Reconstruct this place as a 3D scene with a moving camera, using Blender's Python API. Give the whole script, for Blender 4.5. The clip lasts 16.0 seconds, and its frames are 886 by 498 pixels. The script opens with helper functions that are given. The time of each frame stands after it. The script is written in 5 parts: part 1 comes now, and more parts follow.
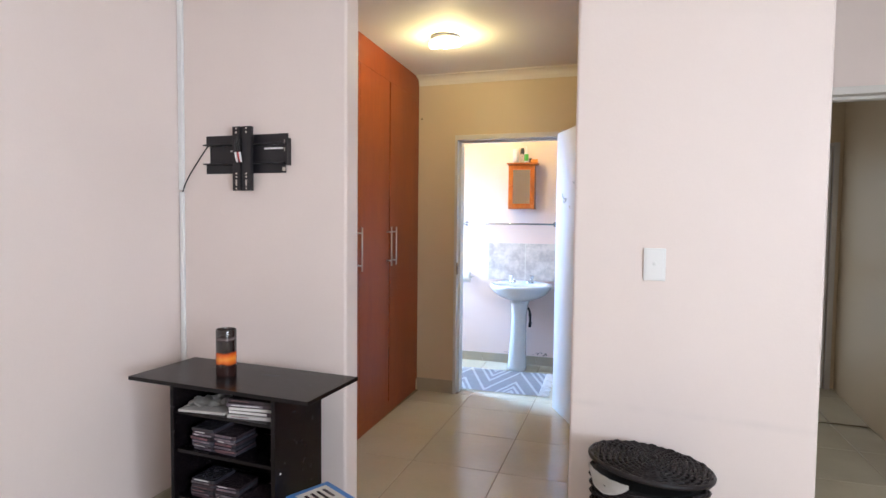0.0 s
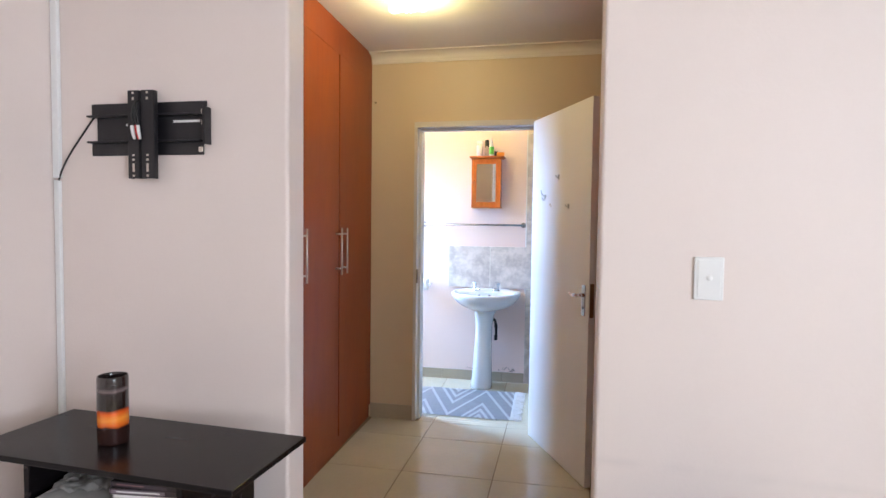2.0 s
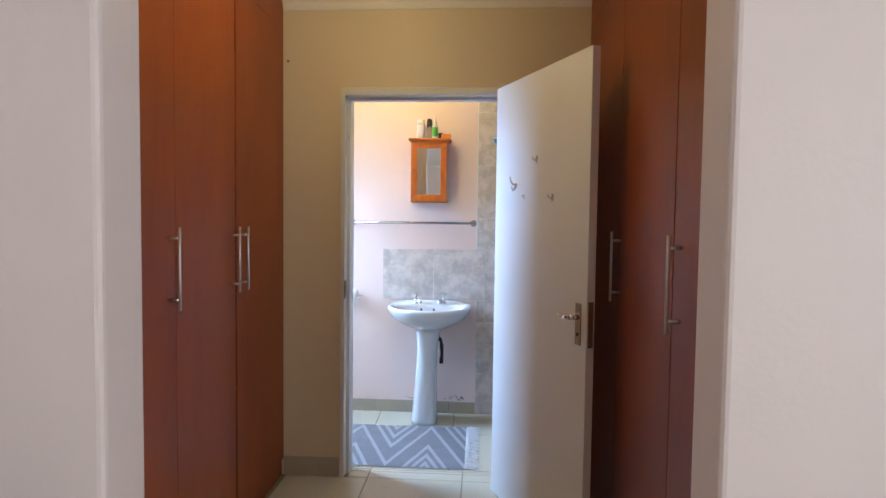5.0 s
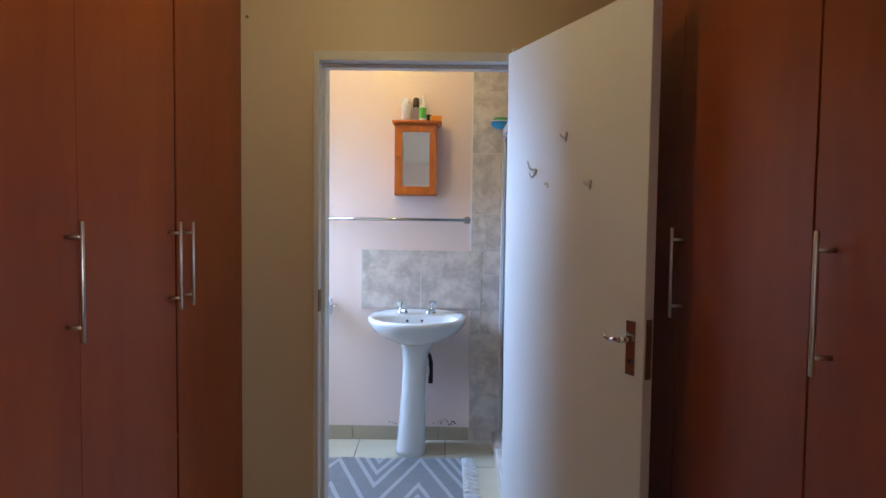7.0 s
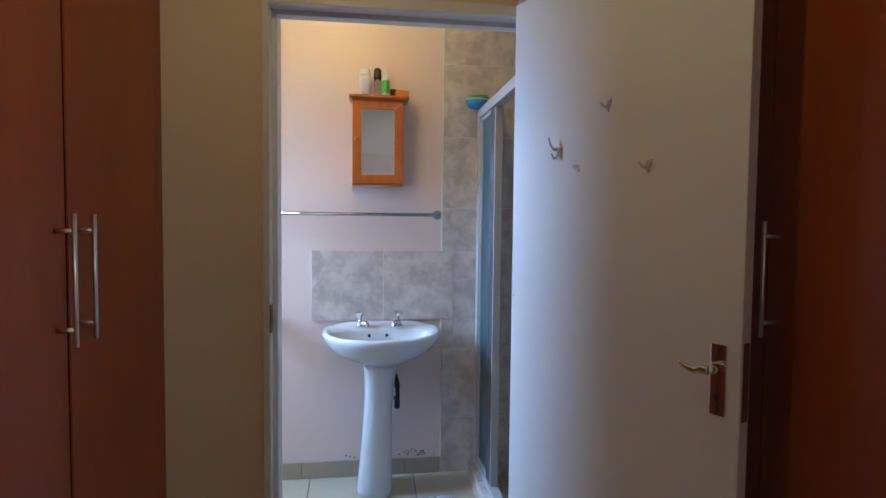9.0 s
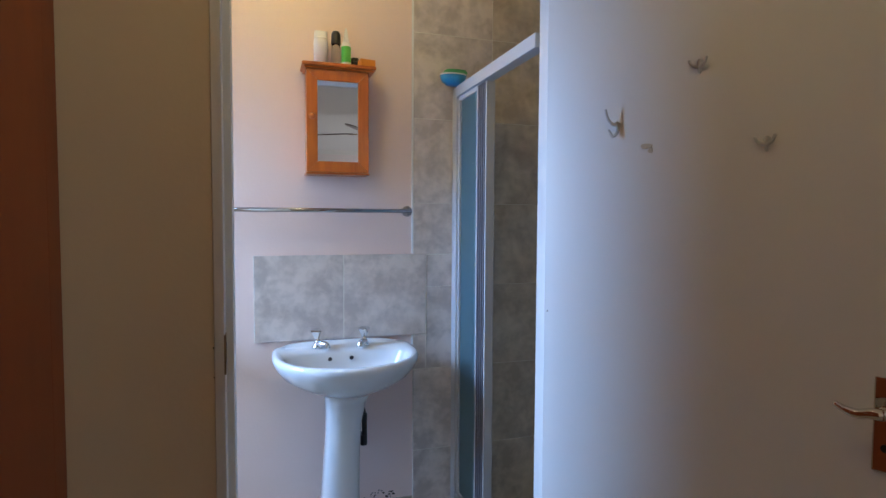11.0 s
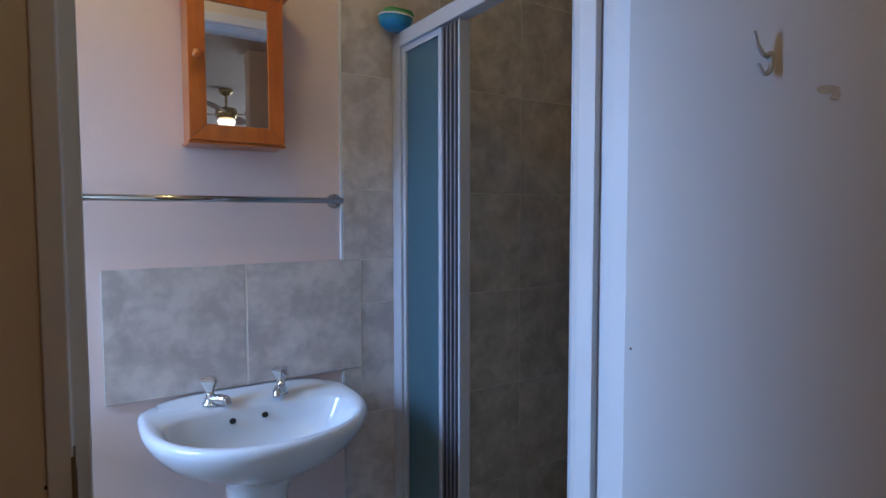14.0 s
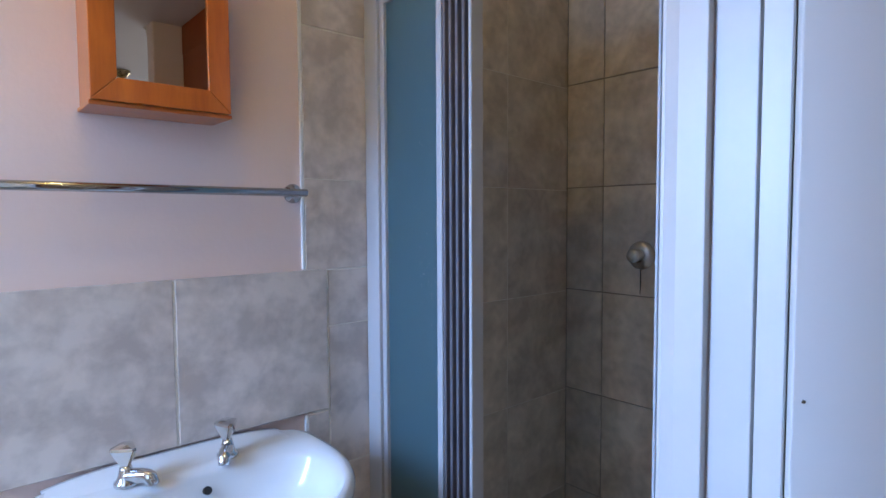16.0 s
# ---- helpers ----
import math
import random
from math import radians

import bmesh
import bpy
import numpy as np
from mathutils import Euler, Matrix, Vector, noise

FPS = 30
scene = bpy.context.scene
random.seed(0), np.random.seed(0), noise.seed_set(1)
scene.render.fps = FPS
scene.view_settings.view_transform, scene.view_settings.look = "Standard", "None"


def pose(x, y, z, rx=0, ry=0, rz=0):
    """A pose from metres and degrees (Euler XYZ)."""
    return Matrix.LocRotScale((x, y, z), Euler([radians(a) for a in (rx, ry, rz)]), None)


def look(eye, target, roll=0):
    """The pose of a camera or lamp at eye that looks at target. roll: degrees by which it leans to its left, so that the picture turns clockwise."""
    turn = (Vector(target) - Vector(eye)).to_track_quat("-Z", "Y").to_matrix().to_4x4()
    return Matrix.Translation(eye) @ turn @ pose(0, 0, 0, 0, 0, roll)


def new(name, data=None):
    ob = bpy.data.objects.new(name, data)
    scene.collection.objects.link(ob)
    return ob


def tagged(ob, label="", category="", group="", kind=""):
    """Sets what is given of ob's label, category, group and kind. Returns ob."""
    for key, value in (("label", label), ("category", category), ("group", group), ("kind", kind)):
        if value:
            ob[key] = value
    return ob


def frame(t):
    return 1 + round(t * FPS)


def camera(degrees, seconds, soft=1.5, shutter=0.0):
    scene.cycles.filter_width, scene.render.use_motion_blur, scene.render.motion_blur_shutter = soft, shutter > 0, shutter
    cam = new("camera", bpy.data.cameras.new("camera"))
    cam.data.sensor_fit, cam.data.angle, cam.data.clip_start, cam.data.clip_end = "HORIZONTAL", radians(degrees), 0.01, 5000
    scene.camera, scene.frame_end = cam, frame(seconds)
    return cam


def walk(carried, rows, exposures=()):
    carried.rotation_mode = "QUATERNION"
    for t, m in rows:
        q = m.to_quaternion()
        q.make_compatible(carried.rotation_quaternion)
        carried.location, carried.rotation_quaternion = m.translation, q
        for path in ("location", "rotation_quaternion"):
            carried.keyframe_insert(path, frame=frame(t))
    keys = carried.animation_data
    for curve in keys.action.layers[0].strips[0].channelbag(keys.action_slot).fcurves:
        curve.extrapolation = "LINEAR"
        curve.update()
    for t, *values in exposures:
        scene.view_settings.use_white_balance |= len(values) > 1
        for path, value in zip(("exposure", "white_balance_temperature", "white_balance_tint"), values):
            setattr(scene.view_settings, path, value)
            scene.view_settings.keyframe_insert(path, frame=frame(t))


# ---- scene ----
cam = camera(76.0, 16.0)
PATH = [
    (0, (0.293, -0.121, 1.387), (-0.315, 1.782, 1.288), 0.6),
    (0.5, (0.208, 0.017, 1.386), (-0.359, 1.933, 1.291), 0.7),
    (1, (0.124, 0.154, 1.392), (-0.395, 2.084, 1.298), 0.7),
    (1.5, (0.06, 0.273, 1.387), (-0.401, 2.217, 1.292), 0.7),
    (2, (-0.006, 0.423, 1.382), (-0.411, 2.379, 1.288), 0.7),
    (2.5, (-0.067, 0.571, 1.381), (-0.415, 2.538, 1.287), 0.7),
    (3, (-0.104, 0.691, 1.374), (-0.401, 2.667, 1.282), 0.7),
    (3.5, (-0.157, 0.835, 1.378), (-0.403, 2.817, 1.287), 0.6),
    (4, (-0.201, 0.978, 1.377), (-0.401, 2.966, 1.285), 0.7),
    (6.5, (-0.382, 1.66, 1.351), (-0.42, 3.658, 1.259), 0.6),
    (7, (-0.436, 1.784, 1.348), (-0.441, 3.782, 1.256), 0.7),
    (7.5, (-0.487, 1.884, 1.341), (-0.444, 3.881, 1.249), 0.7),
    (8, (-0.56, 2.016, 1.331), (-0.444, 4.01, 1.243), 0.6),
    (8.5, (-0.617, 2.155, 1.334), (-0.417, 4.143, 1.242), 0.6),
    (11, (-0.885, 2.78, 1.327), (-0.278, 4.683, 1.227), 0.3),
    (11.5, (-0.914, 2.882, 1.326), (-0.212, 4.752, 1.228), 0.2),
    (12, (-0.93, 2.996, 1.316), (-0.147, 4.834, 1.218), 0.1),
    (12.5, (-0.955, 3.122, 1.323), (-0.102, 4.928, 1.22), -0.0),
    (13, (-0.97, 3.236, 1.326), (-0.045, 5.006, 1.219), -0.0),
    (13.5, (-0.966, 3.339, 1.312), (0.036, 5.067, 1.207), 0.0),
    (14, (-0.956, 3.464, 1.317), (0.119, 5.147, 1.204), -0.1),
    (14.5, (-0.946, 3.577, 1.315), (0.205, 5.209, 1.207), -0.1),
    (15, (-0.934, 3.663, 1.311), (0.284, 5.245, 1.204), -0.1),
    (15.5, (-0.914, 3.771, 1.307), (0.349, 5.318, 1.194), -0.1),
    (16, (-0.917, 3.883, 1.309), (0.406, 5.379, 1.197), -0.3),
]
EXPOSURES = ((0.0, -0.18, 6200, 10), (2.0, -0.22, 6200, 10), (4.0, -0.52, 6250, 10), (7.0, -1.12, 6350, 10), (8.5, -1.45, 6200, 10), (11.0, -1.50, 6000, 10), (12.5, -1.86, 5900, 12), (14.0, -2.05, 5800, 13), (15.0, -1.86, 5900, 14), (16.0, -1.56, 6050, 15))
walk(cam, [(t, look(eye, target, roll)) for t, eye, target, roll in PATH], EXPOSURES)

# ---- light ----
world = bpy.data.worlds.new("sky")
scene.world = world
world.use_nodes = True
wn = world.node_tree.nodes
sky = wn.new("ShaderNodeTexSky")
sky.sky_type, sky.sun_disc = "NISHITA", False
sky.sun_elevation, sky.sun_rotation = radians(50), radians(200)
world.node_tree.links.new(sky.outputs[0], wn["Background"].inputs[0])
wn["Background"].inputs[1].default_value = 0.12


def lamp(name, kind, m, energy, colour, **values):
    data = bpy.data.lights.new(name, kind)
    data.energy, data.color = energy, colour
    for key, value in values.items():
        if key == "size":
            data.shape, data.size, data.size_y = "RECTANGLE", value[0], value[1]
        elif key == "radius":
            data.shadow_soft_size = value
        elif key == "angle":
            data.angle = value
        elif key == "spread":
            data.spread = radians(value)
    ob = new(name, data)
    ob.matrix_world = m
    return ob


lamp("sun", "SUN", look((0, -6, 8), (0, 0, 0)), 2.5, (1.0, 0.95, 0.88), angle=radians(0.5))
# daylight entering by the bedroom windows and the bathroom window
lamp("window_daylight", "AREA", look((2.98, -1.25, 1.5), (-1.2, 1.0, 1.85)), 128, (0.86, 0.92, 1.0), size=(2.0, 1.3), spread=175)
lamp("bathroom_daylight", "AREA", look((-2.13, 4.83, 1.62), (-0.35, 4.03, 0.58)), 82, (0.36, 0.585, 1.0), size=(0.42, 0.85), spread=102)
lamp("closet_bulb", "POINT", pose(-0.775, 3.285, 2.43), 14.2, (1.0, 0.80, 0.34), radius=0.03)
lamp("bathroom_bulb", "POINT", pose(-0.82, 4.50, 2.42), 18, (1.0, 0.73, 0.20), radius=0.05)
# unseen source, added to brighten the dim passage wall
lamp("passage_fill", "AREA", look((1.47, 5.30, 1.15), (1.47, 3.0, 1.15)), 4.5, (0.92, 0.96, 1.0), size=(0.66, 1.7))
lamp("fan_bulb", "POINT", pose(0.25, 0.8, 2.205), 2, (1.0, 0.85, 0.62), radius=0.03)


# ---- materials ----
def material(name, base, rough=0.5, metal=0.0, vary=0.08, scale=6.0, fine=60.0, bump=0.1, stretch=(1, 1, 1), tint=None, coat=0.0, spread=0.0, spec=0.5, lo=0.30, hi=1.05, swirl=0.0):
    """Procedural surface: broad and fine noise vary colour and gloss, fine noise gives relief. spread: difference from object to object."""
    m = bpy.data.materials.new(name)
    m.use_nodes = True
    t = m.node_tree
    n, l = t.nodes, t.links
    p = n["Principled BSDF"]
    p.inputs["Metallic"].default_value = metal
    p.inputs["Coat Weight"].default_value = coat
    p.inputs["Coat Roughness"].default_value = 0.12
    p.inputs["Specular IOR Level"].default_value = spec
    co = n.new("ShaderNodeTexCoord")
    mp = n.new("ShaderNodeMapping")
    mp.inputs["Scale"].default_value = stretch
    l.new(co.outputs["Object"], mp.inputs["Vector"])
    place = mp.outputs["Vector"]
    info = n.new("ShaderNodeObjectInfo")
    if spread:
        sh = n.new("ShaderNodeVectorMath")
        sh.operation = "MULTIPLY_ADD"
        sh.inputs[1].default_value = (17.0, 11.0, 7.0)
        l.new(info.outputs["Random"], sh.inputs[0])
        l.new(place, sh.inputs[2])
        place = sh.outputs[0]
    big = n.new("ShaderNodeTexNoise")
    big.inputs["Scale"].default_value, big.inputs["Detail"].default_value = scale, 5
    big.inputs["Distortion"].default_value = swirl
    small = n.new("ShaderNodeTexNoise")
    small.inputs["Scale"].default_value, small.inputs["Detail"].default_value = fine, 3
    l.new(place, big.inputs["Vector"])
    l.new(place, small.inputs["Vector"])
    add = n.new("ShaderNodeMath")
    add.operation = "MULTIPLY_ADD"
    l.new(small.outputs["Fac"], add.inputs[0])
    add.inputs[1].default_value = 0.35
    l.new(big.outputs["Fac"], add.inputs[2])
    ramp = n.new("ShaderNodeMapRange")
    ramp.inputs["From Min"].default_value, ramp.inputs["From Max"].default_value = lo, hi
    l.new(add.outputs[0], ramp.inputs["Value"])
    mix = n.new("ShaderNodeMix")
    mix.data_type = "RGBA"
    l.new(ramp.outputs[0], mix.inputs[0])
    dark = tint or tuple(c * (1 - vary) for c in base)
    mix.inputs[6].default_value = (*dark, 1)
    mix.inputs[7].default_value = (*(min(1, c * (1 + vary)) for c in base), 1)
    colour = mix.outputs[2]
    if spread:
        hsv = n.new("ShaderNodeHueSaturation")
        val = n.new("ShaderNodeMapRange")
        val.inputs["To Min"].default_value, val.inputs["To Max"].default_value = 1 - spread, 1 + spread
        l.new(info.outputs["Random"], val.inputs["Value"])
        l.new(val.outputs[0], hsv.inputs["Value"])
        l.new(colour, hsv.inputs["Color"])
        colour = hsv.outputs[0]
    l.new(colour, p.inputs["Base Color"])
    gl = n.new("ShaderNodeMapRange")
    gl.inputs["To Min"].default_value, gl.inputs["To Max"].default_value = rough * 0.85, min(1, rough * 1.15)
    l.new(big.outputs["Fac"], gl.inputs["Value"])
    l.new(gl.outputs[0], p.inputs["Roughness"])
    if bump:
        bp = n.new("ShaderNodeBump")
        bp.inputs["Strength"].default_value, bp.inputs["Distance"].default_value = bump, 0.004
        l.new(small.outputs["Fac"], bp.inputs["Height"])
        l.new(bp.outputs[0], p.inputs["Normal"])
    return m


def node(m, kind, **values):
    made = m.node_tree.nodes.new(kind)
    for key, value in values.items():
        if key == "operation":
            made.operation = value
        else:
            made.inputs[int(key[1:])].default_value = value
    return made


PAINT = material("cream_wall_paint", (0.80, 0.70, 0.66), 0.55, vary=0.025, scale=2.2, fine=90, bump=0.10)
# same cream, with the yellow lamp tone and dimness put into its colour
LAMPTONEPAINT = material("lamp_toned_cream_paint", (0.68, 0.56, 0.40), 0.5, vary=0.03, scale=2.2, fine=90, bump=0.10)
# same cream; the pink of bulb and daylight mixed is put into it
MIXLIGHTPAINT = material("mixed_light_cream_paint", (0.82, 0.655, 0.60), 0.5, vary=0.025, scale=2.6, fine=90, bump=0.10)
CEIL = material("white_ceiling_paint", (0.80, 0.77, 0.74), 0.7, vary=0.02, scale=2, fine=120, bump=0.08)
WHITE = material("white_gloss_enamel", (0.80, 0.78, 0.74), 0.50, vary=0.012, scale=3, fine=90, bump=0.04)
FRAME = material("white_steel_frame_paint", (0.68, 0.655, 0.62), 0.40, vary=0.04, scale=9, fine=60, bump=0.10)
PVC = material("white_plastic", (0.82, 0.82, 0.82), 0.35, vary=0.02, bump=0.0)
TRIM = material("white_painted_plaster_trim", (0.78, 0.74, 0.68), 0.6, vary=0.03, scale=8, bump=0.05)
CHERRY = material("cherry_veneer", (0.285, 0.064, 0.013), 0.36, vary=0.12, scale=2.2, fine=13, bump=0.01, stretch=(2.2, 2.2, 0.5), tint=(0.20, 0.036, 0.009), spec=0.22, lo=0.36, hi=1.0)
PINE = material("varnished_orange_pine", (0.52, 0.138, 0.014), 0.32, vary=0.2, scale=6, fine=30, bump=0.03, stretch=(7, 7, 0.9), tint=(0.38, 0.083, 0.009), coat=0.4)
BLACKWOOD = material("black_brown_laminate", (0.007, 0.0052, 0.0062), 0.26, vary=0.3, scale=5, fine=40, bump=0.02, stretch=(1, 6, 6), spec=0.22)
FLOOR = material("cream_polished_porcelain", (0.53, 0.475, 0.355), 0.16, vary=0.06, scale=5, fine=40, bump=0.008, spread=0.03)
GROUT = material("brown_grout", (0.20, 0.155, 0.10), 0.9, vary=0.2, scale=20, fine=150, bump=0.2)
WALLTILE = material("mottled_grey_beige_wall_tile", (0.67, 0.60, 0.55), 0.30, vary=0.07, scale=12, fine=42, bump=0.02, tint=(0.50, 0.44, 0.405), spread=0.03, lo=0.53, hi=0.82, swirl=0.35)
# same tile, darker and browner: the shower's dim light put into its colour
SHADETILE = material("shaded_beige_shower_tile", (0.62, 0.54, 0.44), 0.34, vary=0.12, scale=10, fine=40, bump=0.02, tint=(0.45, 0.38, 0.30), spread=0.04, lo=0.50, hi=0.88, swirl=0.3)
WGROUT = material("pale_grout", (0.72, 0.69, 0.62), 0.9, vary=0.2, scale=14, fine=120, bump=0.2)
DGROUT = material("mouldy_dark_grout", (0.17, 0.145, 0.12), 0.9, vary=0.5, scale=14, fine=120, bump=0.2, tint=(0.30, 0.27, 0.22))
SKIRT = material("taupe_skirting_tile", (0.42, 0.36, 0.27), 0.3, vary=0.08, scale=8, fine=50, bump=0.02, spread=0.04)
CERAMIC = material("white_vitreous_china", (0.68, 0.70, 0.71), 0.10, vary=0.01, scale=3, bump=0.0, coat=0.5)
CHROME = material("chrome", (0.70, 0.70, 0.70), 0.06, metal=1.0, vary=0.03, bump=0.0)
# dark reflections of the closet are put into this base colour
DARKCHROME = material("dark_reflection_chrome", (0.42, 0.41, 0.40), 0.10, metal=1.0, vary=0.15, scale=12, bump=0.0)
STEEL = material("brushed_steel", (0.66, 0.62, 0.56), 0.30, metal=1.0, vary=0.06, scale=20, fine=200, bump=0.02)
HOOK = material("dull_grey_cast_metal", (0.58, 0.57, 0.55), 0.42, metal=0.1, vary=0.15, scale=40, bump=0.03)
BRONZE = material("dull_bronze_plate", (0.25, 0.19, 0.12), 0.4, metal=0.8, vary=0.2, scale=30, bump=0.05)
ALU = material("white_coated_aluminium", (0.50, 0.51, 0.53), 0.35, vary=0.03, scale=12, bump=0.02)
GREYLEAF = material("grey_plastic_leaf_edge", (0.15, 0.145, 0.17), 0.32, vary=0.12, scale=20, bump=0.02)
GREYSTRIP = material("dark_grey_pvc_hinge", (0.075, 0.07, 0.08), 0.45, vary=0.15, scale=20, bump=0.03)
BLACK = material("black_powder_coat", (0.014, 0.0125, 0.016), 0.42, vary=0.25, scale=25, fine=200, bump=0.06)
BLACKPL = material("black_plastic", (0.015, 0.015, 0.016), 0.35, vary=0.2, bump=0.0)
WICKER = material("black_lacquered_wicker", (0.014, 0.011, 0.013), 0.42, vary=0.5, scale=40, fine=160, bump=0.15, spec=0.3)
CLOTH = material("white_cotton_cloth", (0.80, 0.78, 0.75), 0.9, vary=0.05, scale=30, fine=300, bump=0.3)
RED = material("red_plastic", (0.50, 0.03, 0.03), 0.4, bump=0.0)
BLUEP = material("blue_plastic", (0.03, 0.28, 0.62), 0.35, vary=0.05, bump=0.0)
GREENP = material("green_sponge", (0.10, 0.38, 0.14), 0.9, vary=0.2, scale=60, fine=300, bump=0.4)
LABELG = material("green_label", (0.10, 0.50, 0.08), 0.4, vary=0.1, scale=60, bump=0.0)
ORANGE = material("orange_carton", (0.75, 0.28, 0.03), 0.5, vary=0.06, bump=0.02)
WHITEP = material("white_bottle_plastic", (0.80, 0.79, 0.80), 0.3, vary=0.03, bump=0.0)
PAPER = material("magazine_paper", (0.70, 0.68, 0.66), 0.6, vary=0.15, scale=40, bump=0.02, spread=0.3)
COVER = material("dark_disc_case", (0.030, 0.026, 0.034), 0.22, vary=0.5, scale=50, bump=0.0, spread=0.4, tint=(0.05, 0.03, 0.035))
COVERB = material("clear_disc_case", (0.045, 0.043, 0.055), 0.16, vary=0.4, scale=60, bump=0.0, spread=0.5, tint=(0.03, 0.03, 0.04))
SPINE = material("printed_spine_paper", (0.12, 0.10, 0.125), 0.4, vary=0.6, scale=35, fine=120, bump=0.0, spread=0.7, tint=(0.05, 0.03, 0.04))
REDSPINE = material("red_printed_spine", (0.11, 0.035, 0.045), 0.4, vary=0.4, scale=35, bump=0.0, spread=0.5)
BLUEPACK = material("blue_carton", (0.05, 0.20, 0.55), 0.4, vary=0.1, bump=0.0)
RUBBER = material("black_rubber_pipe", (0.018, 0.018, 0.02), 0.5, vary=0.2, bump=0.05)
CHIP = material("flaked_plaster", (0.055, 0.04, 0.03), 0.9, vary=0.4, scale=80, bump=0.3)
FANBRASS = material("antique_brass", (0.45, 0.36, 0.20), 0.25, metal=1.0, vary=0.1, bump=0.0)
FANWOOD = material("walnut_fan_blade", (0.10, 0.05, 0.035), 0.35, vary=0.2, scale=6, stretch=(3, 3, 1), bump=0.0)
THREAD = material("white_cotton_fringe", (0.72, 0.71, 0.70), 0.95, vary=0.08, scale=60, bump=0.2)

MIRROR = material("mirror_glass", (0.88, 0.89, 0.90), 0.01, metal=1.0, vary=0.0, bump=0.0)


def glass(name, colour, rough, ior=1.45, clear=1.0):
    m = bpy.data.materials.new(name)
    m.use_nodes = True
    p = m.node_tree.nodes["Principled BSDF"]
    p.inputs["Base Color"].default_value = (*colour, 1)
    p.inputs["Transmission Weight"].default_value = clear
    p.inputs["Roughness"].default_value = rough
    p.inputs["IOR"].default_value = ior
    return m


CLEAR = glass("clear_glass", (0.95, 0.97, 0.97), 0.0)
SHOWERGLASS = glass("obscure_shower_pane", (0.19, 0.345, 0.40), 0.42, 1.35, 0.7)
BOTTLE = glass("clear_bottle", (0.85, 0.88, 0.80), 0.05)


def glow(name, colour, strength):
    m = bpy.data.materials.new(name)
    m.use_nodes = True
    p = m.node_tree.nodes["Principled BSDF"]
    p.inputs["Base Color"].default_value = (*colour, 1)
    p.inputs["Emission Color"].default_value = (*colour, 1)
    p.inputs["Emission Strength"].default_value = strength
    return m


BULB = glow("lit_bulb_glass", (1.0, 0.94, 0.80), 9.0)
FANGLOW = glow("lit_fan_globe", (1.0, 0.90, 0.70), 9.0)


def vase_glaze():
    """Black glaze with a grey ring and an orange band, by height."""
    m = material("black_and_orange_glaze", (0.02, 0.012, 0.01), 0.14, vary=0.2, scale=20, bump=0.02, coat=0.5)
    n, l = m.node_tree.nodes, m.node_tree.links
    co = n.new("ShaderNodeTexCoord")
    sep = n.new("ShaderNodeSeparateXYZ")
    wob = n.new("ShaderNodeTexNoise")
    wob.inputs["Scale"].default_value = 30
    mad = node(m, "ShaderNodeMath", operation="MULTIPLY_ADD", i1=0.012)
    l.new(co.outputs["Object"], sep.inputs[0])
    l.new(co.outputs["Object"], wob.inputs["Vector"])
    l.new(wob.outputs["Fac"], mad.inputs[0])
    l.new(sep.outputs["Z"], mad.inputs[2])
    rng = node(m, "ShaderNodeMapRange", i1=0.76, i2=0.961)
    l.new(mad.outputs[0], rng.inputs[0])
    ramp = n.new("ShaderNodeValToRGB")
    stops = ((0.0, (0.03, 0.012, 0.01)), (0.24, (0.03, 0.01, 0.008)), (0.27, (0.75, 0.13, 0.01)), (0.36, (0.90, 0.30, 0.03)),
             (0.46, (0.70, 0.09, 0.008)), (0.50, (0.02, 0.012, 0.01)), (0.72, (0.02, 0.014, 0.014)), (0.75, (0.16, 0.12, 0.12)), (0.80, (0.03, 0.02, 0.02)), (1.0, (0.02, 0.012, 0.01)))
    while len(ramp.color_ramp.elements) < len(stops):
        ramp.color_ramp.elements.new(0.5)
    for e, (at, c) in zip(ramp.color_ramp.elements, stops):
        e.position, e.color = at, (*c, 1)
    l.new(rng.outputs[0], ramp.inputs[0])
    l.new(ramp.outputs[0], n["Principled BSDF"].inputs["Base Color"])
    return m


